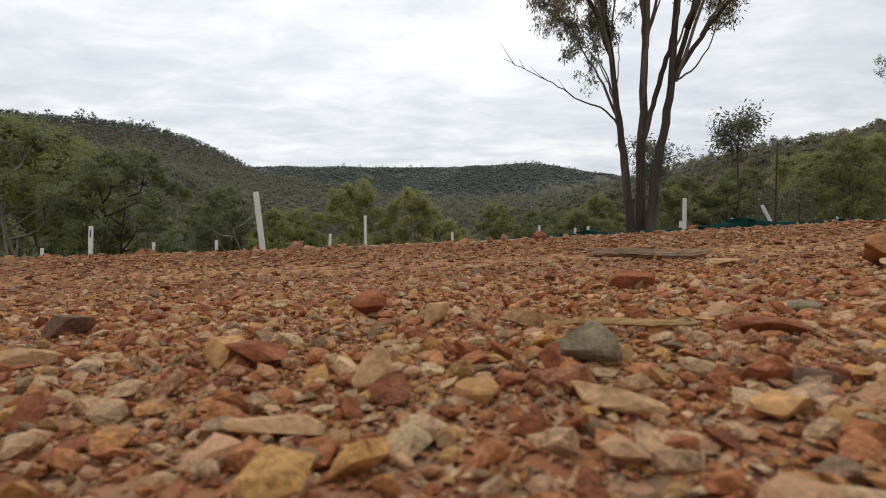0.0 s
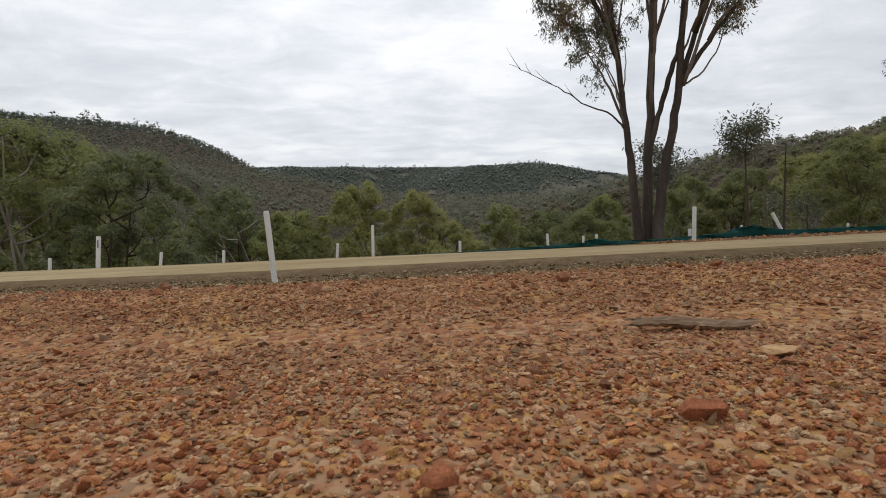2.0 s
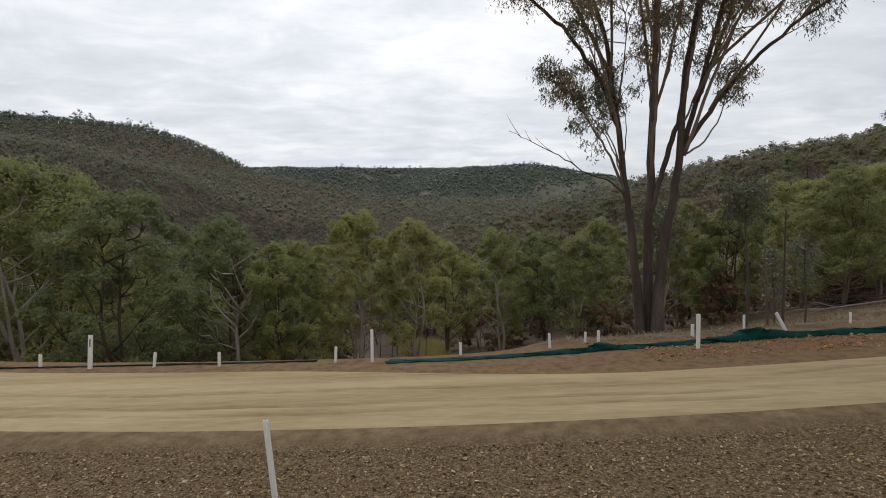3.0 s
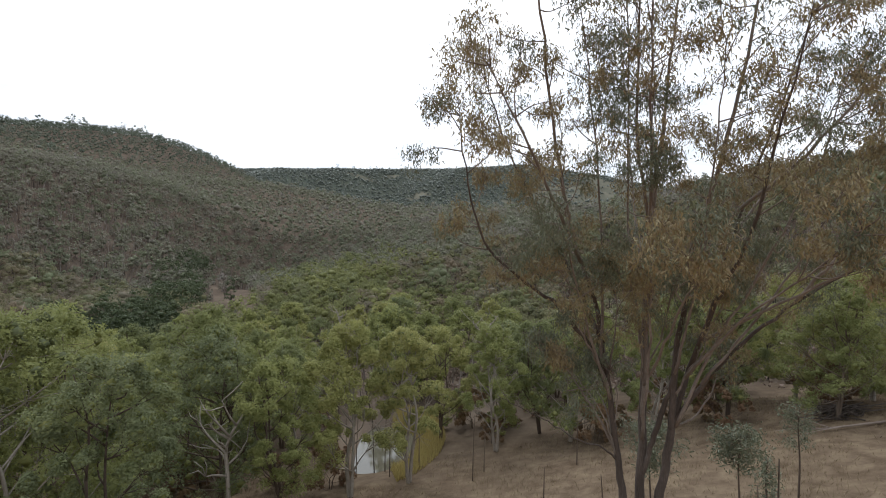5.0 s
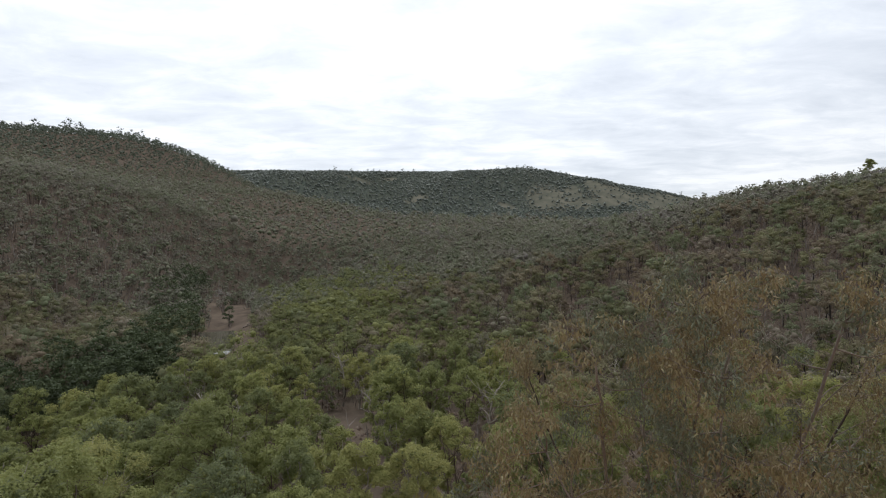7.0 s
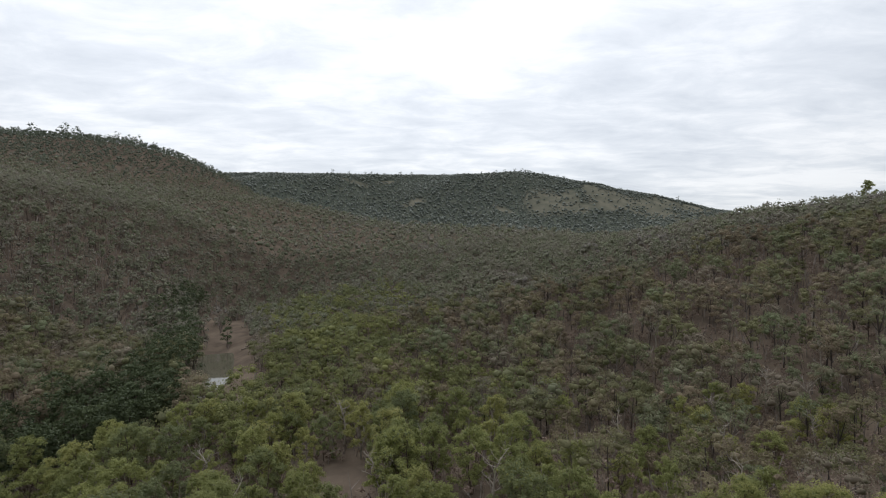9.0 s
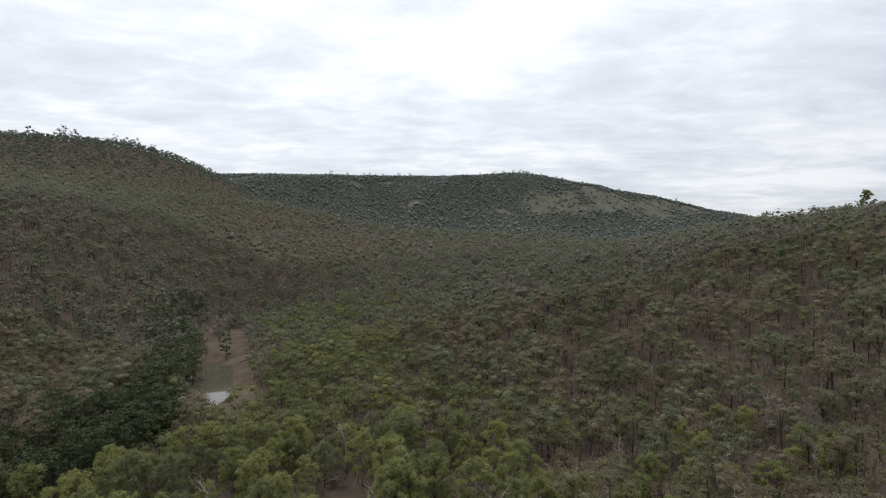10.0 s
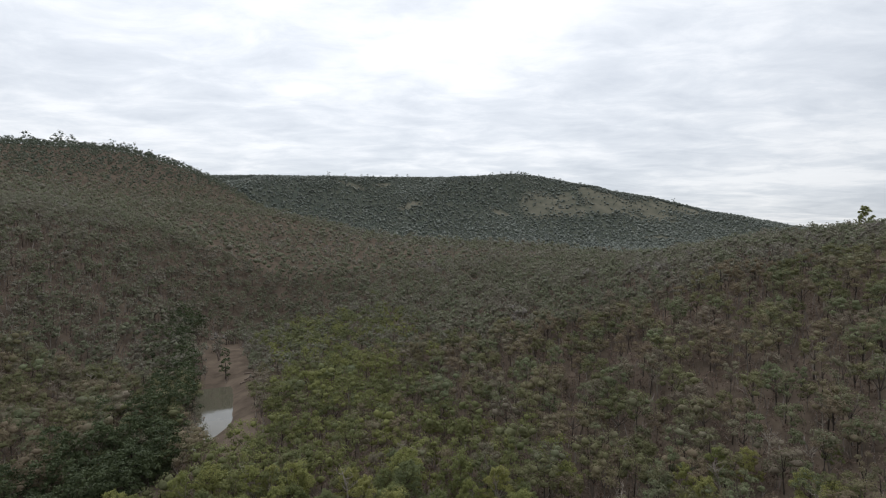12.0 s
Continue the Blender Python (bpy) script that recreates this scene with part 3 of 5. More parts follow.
def cloth(x0, x1, path, tall, steps, label, mat=M_NET, wide=0.65):
    """Shade cloth slumped along the edge of the fill: a crumpled double fold."""
    x = np.linspace(x0, x1, steps)
    y = np.array([path(a) for a in x])
    h = np.array([tall(a) for a in x])
    z = land(x, y)
    rows = []
    prof = [(-0.16, 0.01), (-0.10, 0.35), (-0.04, 0.85), (0.0, 1.0), (0.05, 0.9), (0.10, 0.5), (0.2, 0.15), (0.32, 0.02)]
    for k, (dy, dz) in enumerate(prof):
        fold = 0.05 * np.sin(x * 5 + k * 1.3) + 0.04 * np.sin(x * 13 + k * 2.1) + 0.02 * rng.normal(size=steps)
        rows.append(np.stack([x + 0.03 * rng.normal(size=steps), y + wide * dy + fold * (0.4 + h), z + 0.012 + h * np.clip(dz + fold * 1.6 * (0 < k < 7), 0, 1.3)], 1))
    v = np.concatenate(rows)
    i = (np.arange(len(prof) - 1)[:, None] * steps + np.arange(steps - 1)[None, :]).ravel()
    f = np.stack([i, i + 1, i + steps + 1, i + steps], 1)
    ob = tagged(new("shade_cloth_fence", mesh_of("cloth", v, f, mat, True)), label, "silt fence", "cloth fence pieces")
    solid = ob.modifiers.new("thick", "SOLIDIFY")
    solid.thickness = 0.006
    return ob


cloth(-13.5, -3.2, lambda a: 11.12 + 0.06 * abs(a), lambda a: 0.013 + 0.006 * math.sin(a * 1.7), 120, "low dark green shade cloth lying along the verge", M_OLD_NET, 0.2)
cloth(-1.6, 2.7, lambda a: 10.95 + 0.09 * max(a, 0), lambda a: 0.02 + 0.025 * a * (a > 0), 70, "slumped green shade cloth beside the track")
cloth(2.55, 6.0, lambda a: 11.0 + 0.09 * a, lambda a: 0.06 + 0.09 * math.exp(-((a - 2.8) / 0.3) ** 2) + 0.05 * max(0, a - 4.5), 70, "bunched green shade cloth below the big gum tree")
cloth(5.8, 22.0, lambda a: 11.1 + 0.085 * a, lambda a: 0.11 + 0.15 * math.exp(-((a - 6.3) / 0.45) ** 2), 200, "raised teal green shade cloth along the fill")


# ---- big gum tree ----
def gum_tree(x, y, label, limbs, rusty):
    """A gum with several stems, rising limbs and hanging leaves in loose clumps at the ends of its twigs; rusty: the share of brown clumps low, midway and high."""
    tree = tagged(new("gum_tree"), label, "tree", "tall gum trees")
    o = np.array((x, y, on_land(x, y)))
    tree.location = o
    grown = np.zeros((0, 3))
    for name, pts, r0, r1, bare in limbs:
        pts = np.array(pts, float)
        if name != "stem":
            pts[0] = grown[np.argmin(np.linalg.norm(grown - pts[0] + [0, 0, 0.25], axis=1))]
        q = bend(pts, 5)
        grown = np.concatenate([grown, q])
        q[1:-1] += rng.normal(size=(len(q) - 2, 3)) * 0.02
        t = np.linspace(0, 1, len(q))
        radii = (r0 + (r1 - r0) * t ** 0.7) * (1.0 if name == "stem" else 0.8)
        if name == "stem":
            radii *= 1 + 0.18 * np.exp(-(np.maximum(q[:, 2] - o[2], 0) / 0.9) ** 1.5)
        bark = M_BARK if r0 > 0.1 or name == "dead_branch" else M_LIMB
        cut = int(np.argmax(q[:, 2] > 9.5)) if name == "stem" else 0
        if cut:
            v, f = tube(q[cut:], radii[cut:], 9, 0.03)
            upper = mesh_of("upper_stem", v - o, f, M_LIMB, True)
        full, thick = q, radii
        if cut:
            full, thick = q[:cut + 1], radii[:cut + 1]
        limb = part(name, mesh_of(name, *(lambda a: (a[0] - o, a[1]))(tube(full, thick, 10 if name == "stem" else 7, 0.04)), bark, True), tree, "bare dead branch" if name == "dead_branch" else "")
        if cut:
            part("upper_stem", upper, limb, "smooth pale grey upper stem")
        twigs, tips, rust = [], [], []
        if name == "dead_branch":
            for k in (12, 16, 20, 22):
                e = q[k] + [rng.uniform(-0.7, 0.1), 0.1, rng.uniform(0.3, 0.8)]
                twigs.append(tube(bend([q[k], (q[k] + e) / 2 + [0, 0, -0.05], e], 3), np.linspace(0.012, 0.004, 7), 4))
        length = np.linalg.norm(np.diff(q, axis=0), axis=1).sum()
        count = 0 if bare > 0.9 else int(length * (1 - bare) * (1.3 if r0 > 0.048 else 2.2)) + (5 if r0 > 0.048 else 3)
        for k in range(count):
            s = 1.0 if k < 3 else bare + (1 - bare) * (k + rng.random()) / count
            p = np.array([np.interp(s, t, q[:, a]) for a in range(3)])
            out_ = p - np.array([o[0], o[1] - 0.6, p[2]])
            out_ /= np.linalg.norm(out_) + 0.3
            d = out_ * 0.6 + rng.normal(size=3) * [0.8, 0.8, 0.35] + [0, 0, 0.7]
            d /= np.linalg.norm(d)
            rise = p[2] - o[2]
            ln = rng.uniform(0.7, 1.9) * (1.15 - 0.4 * s) * (0.75 if rise < 9.5 else 1.0)
            e = p + d * ln
            b = bend([p, (p + e) / 2 + rng.normal(size=3) * 0.14 - [0, 0, 0.06], e], 4)
            twigs.append(tube(b, np.linspace(0.02, 0.007, len(b)), 4))
            dry = rng.random() < (rusty[0] if rise < 8 else rusty[1] if rise < 14.5 else rusty[2]) * (1.0 if e[1] < o[1] else 0.5)
            for j in range(rng.integers(4, 8)):
                a = b[rng.integers(6, len(b))]
                g = d * 0.35 + rng.normal(size=3) * [0.8, 0.8, 0.5] + [0, 0, 0.15]
                g /= np.linalg.norm(g)
                w = a + g * rng.uniform(0.2, 0.5)
                h = w + [rng.normal() * 0.06, rng.normal() * 0.06, -rng.uniform(0.12, 0.35)]
                twigs.append(tube([a, (a + w) / 2 + [0, 0, 0.05], w, h], [0.007, 0.006, 0.004, 0.003], 3))
                some = rng.integers(24, 60) if rise < 9.5 else rng.integers(46, 82) if rise < 15 else rng.integers(36, 64)
                spread = rng.uniform(0.08, 0.13) if rise < 9.5 else rng.uniform(0.10, 0.17)
                (rust if dry else tips).extend(w + (h - w) * rng.random((some, 1)) + rng.normal(size=(some, 3)) * spread * [1.0, 1.0, 0.8])
        if twigs:
            a = joined(twigs)
            tagged(part("twig_growth", mesh_of("twig_growth", a[0] - o, a[1], M_TWIG, True), limb), kind="stuff")
        for some, mat, words in ((tips, M_GUM, "drooping olive gum leaves"), (rust, M_GUM_DRY, "drooping rusty brown gum leaves")):
            if some:
                a = leaves(np.array(some), 0.12, 0.036, 1.6, slim=True)
                tagged(part("foliage", mesh_of("foliage", a[0] - o, a[1], mat), limb, words), kind="stuff")
    return tree


BIG_GUM = [
    ("stem", [(5.9, 17.2, -2.2), (5.64, 17.2, 1.2), (5.45, 17.3, 2.9), (5.25, 17.3, 4.3), (5.05, 17.2, 6.0), (4.6, 17.0, 8.6), (3.7, 16.6, 11.0), (2.9, 15.8, 14.0), (2.3, 15.0, 17.4)], 0.18, 0.025, 0.45),
    ("stem", [(6.1, 17.3, -2.2), (6.08, 17.4, 1.0), (6.15, 17.5, 4.2), (6.3, 17.6, 8.0), (6.5, 17.8, 11.2), (6.8, 17.8, 14.5), (7.0, 17.6, 18.6)], 0.22, 0.025, 0.45),
    ("stem", [(6.2, 17.1, -2.2), (6.3, 17.0, 1.0), (6.52, 16.9, 3.0), (6.8, 16.8, 4.9), (6.9, 16.7, 7.6), (7.5, 16.3, 11.5), (8.1, 15.8, 15.0), (8.4, 15.4, 18.4)], 0.22, 0.025, 0.45),
    ("limb", [(5.1, 17.2, 6.4), (4.3, 16.9, 7.6), (3.3, 16.6, 8.8), (2.3, 16.2, 9.5), (1.1, 15.8, 10.5), (0.6, 15.4, 11.9), (0.3, 15.2, 14.0)], 0.12, 0.02, 0.3),
    ("limb", [(4.8, 17.1, 7.6), (4.1, 17.6, 9.4), (3.0, 18.2, 11.6), (2.0, 18.6, 13.6), (1.2, 18.6, 16.0)], 0.11, 0.02, 0.3),
    ("limb", [(6.9, 16.8, 5.2), (7.6, 16.6, 6.4), (8.7, 16.3, 7.8), (10.0, 16.0, 9.0), (11.8, 15.8, 10.0), (13.4, 15.6, 11.2), (14.4, 15.5, 12.8)], 0.12, 0.02, 0.26),
    ("limb", [(6.85, 16.8, 5.2), (7.5, 16.9, 7.2), (8.2, 17.0, 8.8), (9.0, 17.2, 11.5), (9.9, 17.2, 14.2), (10.5, 16.8, 17.0)], 0.13, 0.02, 0.24),
    ("limb", [(6.2, 17.5, 5.0), (6.0, 16.7, 8.0), (5.6, 15.6, 10.8), (5.1, 14.2, 13.2), (4.7, 13.0, 15.4), (4.5, 12.4, 17.2)], 0.10, 0.02, 0.35),
    ("limb", [(7.1, 16.7, 7.0), (7.3, 15.2, 9.0), (7.4, 13.6, 11.0), (7.2, 12.2, 13.4), (7.4, 11.6, 15.6)], 0.11, 0.02, 0.35),
    ("limb", [(6.4, 17.7, 9.0), (6.6, 19.2, 11.0), (6.8, 20.6, 13.0), (6.6, 21.2, 15.5)], 0.10, 0.02, 0.35),
    ("limb", [(7.6, 16.2, 11.0), (9.0, 14.8, 12.6), (10.2, 13.8, 14.4), (11.0, 13.4, 16.4)], 0.09, 0.02, 0.25),
    ("limb", [(4.0, 16.7, 10.4), (2.9, 15.2, 11.8), (1.8, 14.0, 13.4), (1.0, 13.2, 15.0)], 0.09, 0.02, 0.25),
    ("limb", [(6.5, 17.8, 11.5), (5.6, 16.8, 13.6), (5.2, 15.8, 16.0), (5.0, 15.2, 18.6)], 0.09, 0.02, 0.25),
    ("limb", [(8.8, 17.2, 11.0), (10.4, 18.0, 12.4), (12.0, 18.4, 14.0), (12.8, 18.4, 15.6)], 0.08, 0.02, 0.25),
    ("limb", [(6.1, 17.4, 3.4), (6.3, 17.2, 4.2), (6.6, 17.0, 5.3), (6.85, 16.75, 6.6)], 0.11, 0.10, 1.1),
    ("limb", [(5.3, 17.2, 4.3), (4.6, 17.1, 5.3), (3.9, 17.0, 6.4), (3.2, 16.9, 7.4)], 0.07, 0.015, 0.3),
    ("limb", [(5.0, 17.2, 6.2), (4.4, 16.6, 7.2), (3.7, 16.0, 8.4), (3.2, 15.4, 10.2)], 0.06, 0.015, 0.25),
    ("limb", [(6.9, 16.7, 5.0), (7.5, 16.6, 5.4), (8.05, 16.6, 6.4), (8.2, 16.6, 7.4)], 0.05, 0.015, 0.4),
    ("limb", [(6.2, 17.4, 4.6), (5.9, 16.2, 7.4), (5.5, 15.0, 9.8), (5.1, 14.0, 12.0), (4.9, 13.4, 14.2)], 0.08, 0.015, 0.3),
    ("limb", [(6.85, 16.8, 5.4), (7.5, 15.8, 7.6), (8.2, 14.6, 10.0), (8.9, 13.6, 12.4), (9.3, 13.2, 14.6)], 0.08, 0.015, 0.4),
    ("limb", [(5.0, 17.1, 6.0), (4.2, 16.2, 7.8), (3.4, 15.2, 10.0), (2.9, 14.4, 12.4)], 0.07, 0.015, 0.25),
    ("limb", [(7.8, 16.6, 6.6), (8.9, 15.8, 8.6), (10.0, 15.0, 11.0), (10.8, 14.4, 13.4)], 0.07, 0.015, 0.45),
    ("limb", [(6.9, 16.6, 7.0), (6.9, 15.6, 9.0), (6.6, 14.4, 11.0), (6.3, 13.2, 13.0), (6.2, 12.6, 15.4)], 0.07, 0.015, 0.2),
    ("limb", [(10.0, 16.0, 9.0), (11.0, 15.4, 10.6), (12.0, 15.0, 12.8), (12.6, 14.8, 15.0)], 0.07, 0.015, 0.2),
    ("limb", [(4.9, 17.0, 7.0), (4.6, 16.6, 10.5), (4.2, 16.2, 14.0), (3.5, 15.9, 17.9)], 0.07, 0.015, 0.4),
    ("limb", [(5.6, 17.3, 7.0), (5.4, 16.8, 11.0), (5.2, 16.4, 15.0), (4.9, 16.2, 18.7)], 0.07, 0.015, 0.4),
    ("limb", [(6.2, 17.4, 6.0), (5.8, 16.6, 7.4), (5.6, 16.0, 8.6), (5.5, 15.6, 10.0)], 0.05, 0.012, 0.15),
    ("limb", [(6.3, 17.5, 6.5), (6.5, 16.6, 8.0), (6.4, 15.8, 9.6)], 0.05, 0.012, 0.15),
    ("limb", [(6.9, 16.8, 6.2), (7.4, 16.0, 7.6), (7.6, 15.6, 9.2)], 0.05, 0.012, 0.15),
    ("limb", [(7.2, 16.8, 7.0), (7.9, 16.4, 8.4), (8.5, 16.0, 9.8)], 0.05, 0.012, 0.2),
    ("limb", [(5.2, 17.2, 6.6), (5.0, 16.5, 8.2), (4.9, 15.8, 9.8)], 0.05, 0.012, 0.2),
    ("limb", [(6.2, 17.0, 6.5), (5.8, 14.5, 8.4), (5.3, 12.4, 9.6), (4.9, 11.0, 10.4)], 0.07, 0.012, 0.4),
    ("limb", [(7.0, 16.6, 6.8), (7.5, 14.2, 8.8), (7.8, 12.2, 10.0), (8.0, 11.0, 11.0)], 0.07, 0.012, 0.4),
    ("limb", [(7.6, 16.4, 8.0), (9.2, 14.5, 9.4), (10.2, 12.8, 10.6), (10.8, 12.0, 11.8)], 0.07, 0.012, 0.4),
    ("limb", [(5.5, 17.2, 4.0), (4.9, 17.0, 5.1), (4.3, 16.9, 6.1), (3.5, 16.8, 7.0)], 0.045, 0.01, 0.25),
    ("limb", [(5.4, 17.2, 4.4), (5.0, 17.4, 5.4), (4.6, 17.6, 6.4), (4.4, 17.6, 7.4)], 0.045, 0.01, 0.3),
    ("limb", [(5.3, 17.2, 5.0), (5.25, 17.0, 5.9), (5.0, 16.9, 6.8)], 0.035, 0.01, 0.35),
    ("dead_branch", [(5.25, 17.2, 3.9), (4.85, 17.1, 4.25), (4.0, 17.0, 4.5), (3.1, 17.0, 5.1), (2.2, 17.0, 5.55), (1.5, 17.0, 5.9)], 0.05, 0.008, 2.0),
    ]


def drawn_in(limbs):
    """The crown of the big gum, lowered at its top and leaning towards the track."""
    for name, pts, r0, r1, bare in limbs:
        pts = np.array(pts, float)
        pts[:, 2] = np.where(pts[:, 2] > 14.5, 14.5 + (pts[:, 2] - 14.5) * 0.84, pts[:, 2])
        lean = np.minimum(pts[:, 1], np.maximum(13.4, pts[:, 1] - 0.33 * np.maximum(pts[:, 2] - 11, 0)))
        pts[:, 0] *= (lean / pts[:, 1]) ** 0.7
        pts[:, 1] = lean
        yield name, pts, r0, r1, bare


gum_tree(6.15, 17.2, "tall many-stemmed gum tree with dark rough bark and sparse drooping foliage", drawn_in(BIG_GUM), (0.05, 0.6, 0.62))
EDGE_GUM = [
    ("stem", [(23.4, 23.0, 0.2), (23.2, 23.0, 3.0), (22.6, 23.0, 6.5), (22.0, 22.8, 10.0), (21.6, 22.6, 13.0), (21.2, 22.6, 15.2)], 0.2, 0.03, 0.5),
    ("stem", [(23.6, 23.1, 0.2), (23.9, 23.2, 4.0), (24.4, 23.6, 8.0), (24.8, 23.8, 12.0), (25.0, 23.8, 15.6)], 0.18, 0.03, 0.5),
    ("limb", [(22.7, 23.0, 6.0), (21.6, 22.6, 7.4), (20.0, 22.2, 7.7), (18.7, 22.0, 7.5)], 0.07, 0.015, 0.75),
    ("limb", [(22.2, 22.8, 9.0), (21.0, 22.2, 10.8), (19.8, 21.8, 12.2), (18.8, 21.6, 13.2)], 0.08, 0.015, 0.35),
    ("limb", [(21.9, 22.8, 10.5), (20.8, 22.8, 12.4), (19.8, 23.2, 14.2)], 0.07, 0.015, 0.35),
    ("limb", [(24.4, 23.6, 8.0), (25.4, 23.0, 10.4), (26.2, 22.4, 12.8)], 0.08, 0.015, 0.35),
]
gum_tree(23.5, 23.0, "tall gum tree with rusty brown foliage on the slope", EDGE_GUM, (0.15, 0.4, 0.6))


# ---- valley trees ----
def sprays(at, size, facing, loose):
    """Small ragged triangles of leaves, lying across the way that they face."""
    n = len(at)
    face = facing / (np.linalg.norm(facing, axis=1)[:, None] + 1e-9) + loose * rng.normal(size=(n, 3))
    face /= np.linalg.norm(face, axis=1)[:, None] + 1e-9
    d = rng.normal(size=(n, 3))
    d -= face * (d * face).sum(1)[:, None]
    d /= np.linalg.norm(d, axis=1)[:, None] + 1e-9
    e = np.cross(face, d)
    k = size * rng.uniform(0.55, 1.35, (n, 1))
    v = np.stack([at + d * k * 0.6, at - d * k * 0.4 + e * k * 0.42, at - d * k * 0.3 - e * k * 0.38], 1).reshape(-1, 3)
    return v, np.arange(3 * n).reshape(-1, 3)


def valley_tree(seed, tall, spread, count, leaf, bark, foliage, bare=0.38, name="tree", clumps=9, twigs=5):
    """A tree with forking, winding stems and a deep crown of leafy clumps on rising limbs; its base is at the origin."""
    global rng
    keep, rng = rng, np.random.default_rng(seed)
    thing = new(name)
    bits, pts, face, core, stems = [], [], [], [], []
    for s in range(rng.integers(2, 4)):
        a = rng.uniform(0, 2 * np.pi)
        out_ = np.array([np.cos(a), np.sin(a), 0]) * spread
        q = bend([out_ * 0.02 - [0, 0, 0.4], out_ * 0.05 + [0, 0, tall * 0.2] + rng.normal(size=3) * 0.15, out_ * 0.16 + [0, 0, tall * 0.42] + rng.normal(size=3) * 0.3, out_ * 0.2 + [0, 0, tall * 0.65] + rng.normal(size=3) * 0.4, out_ * 0.3 + [0, 0, tall * 0.88]], 4)
        bits.append(tube(q, (0.0135 - 0.0015 * s) * tall * (1 - 0.85 * np.linspace(0, 1, len(q)) ** 0.8), 6, 0.06))
        stems.append(q)
    for c in range(clumps):
        u = ((c + rng.uniform(0.2, 0.8)) / clumps) ** 0.8
        a = 2.4 * c + rng.uniform(-0.5, 0.5)
        reach = (1 - u ** 2.2) ** 0.6 * (0.62 + 0.38 * min(1.0, u / 0.4))
        ring = spread * reach * rng.uniform(0.35, 0.86)
        rad = np.array([1, 1, rng.uniform(0.7, 1.0)]) * spread * rng.uniform(0.2, 0.34)
        centre = np.array([ring * np.cos(a), ring * np.sin(a), tall * (bare + (0.95 - bare) * u) - 0.6 * rad[2]])
        stem = stems[c % len(stems)]
        root = stem[np.argmin(np.abs(stem[:, 2] - max(0.14 * tall, centre[2] - ring * rng.uniform(0.5, 1.1) - 0.5)))]
        mid = root * 0.45 + centre * 0.55 + rng.normal(size=3) * [0.35, 0.35, 0.2] - [0, 0, 0.12 * ring]
        q = bend([root, mid, centre], 3)
        bits.append(tube(q, np.linspace(0.0048, 0.0016, len(q)) * tall, 4, 0.05))
        for j in range(twigs):
            e = centre + rng.normal(size=3) * rad * 0.55
            bits.append(tube([q[-3], (q[-3] + e) / 2 + rng.normal(size=3) * 0.12, e], [0.0018 * tall, 0.0013 * tall, 0.0006 * tall], 3))
        for j in range(7):
            sub = in_ball(1, centre, rad * 0.85, 0.45, -0.5)[0]
            some = in_ball(count // (clumps * 7), sub, rad * rng.uniform(0.3, 0.52) * [1, 1, 1.1], 0.35, -0.75)
            core.append((*sub, *(rad * 0.17)))
            pts.append(some)
            face.append((some - sub) / rad + 0.4 * (some - centre) / rad)
    v, f = joined(bits)
    part("trunk", mesh_of("trunk", v, f, bark, True), thing)
    v, f = sprays(np.concatenate(pts), leaf, np.concatenate(face) + [0, 0, 0.25], 0.55)
    crown = part("crown", mesh_of("crown", v, f, foliage), thing)
    core = np.array(core)
    tagged(part("leaf_mass", mesh_of("leaf_mass", *lumps(core[:, :3], core[:, 3:], 0.3, True), foliage, True), crown), kind="stuff")
    rng = keep
    return thing


def place(kinds, x, y, size, turn, label, group):
    """A copy of one of the given trees, standing on the ground at x, y."""
    t = copy_thing(kinds[0], Matrix.Translation((x, y, on_land(x, y) - 0.1)) @ pose(0, 0, 0, rng.normal() * 2.5, rng.normal() * 2.5, turn) @ Matrix.Diagonal((size, size, size, 1)))
    return tagged(t, label, "tree", group)


LABEL = "bushy green valley tree with several stems"
NEAR = [valley_tree(20 + k, 13.5, s, 30000, 0.135, M_PALE if k % 3 == 0 else M_TRUNK, M_GREEN, b, "tree", c) for k, (s, b, c) in enumerate(((6.0, 0.20, 26), (5.2, 0.24, 22), (6.2, 0.18, 28), (4.4, 0.26, 20)))]
MIDDLE = [valley_tree(40 + k, 12.5, s, 9000, 0.24, M_PALE if k % 2 else M_TRUNK, M_GREEN, b, "tree", c, 2) for k, (s, b, c) in enumerate(((5.6, 0.22, 22), (4.8, 0.26, 19), (6.0, 0.2, 24)))]
for k, t in enumerate(NEAR + MIDDLE):
    t.matrix_world = pose(-62 - 9 * k, 40 + 6 * k, on_land(-62 - 9 * k, 40 + 6 * k) - 0.1)
    tagged(t, LABEL, "tree", "green valley trees")

# Trees that stand out singly: x, y, size, kind.
STANDS = [(-27.5, 33.5, 1.25, 2), (-24.2, 29, 1.2, 0), (-17.3, 26.5, 0.96, 1), (-17, 38, 1.05, 2), (-12, 37.5, 0.9, 1), (-7.8, 40, 1.05, 3), (-3.5, 42, 1.0, 3), (-25.5, 54, 1.22, 2), (-31, 46, 1.1, 0), (-20, 66, 0.9, 3), (4, 47, 0.9, 3), (8.5, 50, 0.85, 1), (14, 51, 0.9, 3), (28.5, 39.5, 0.80, 2), (34, 43, 0.85, 0), (20, 48, 0.9, 3), (39, 46, 0.9, 1), (-36, 38, 1.1, 1), (-14, 47, 0.95, 3), (-1, 52, 0.9, 1), (26, 52, 0.85, 2), (17, 45, 0.8, 3), (23.5, 45, 0.85, 1), (31, 48, 0.9, 0), (37.5, 41, 0.8, 3), (43, 44, 0.9, 2), (47, 49, 0.95, 1), (10.5, 46.5, 0.78, 0), (26.8, 27.2, 0.85, 1)]
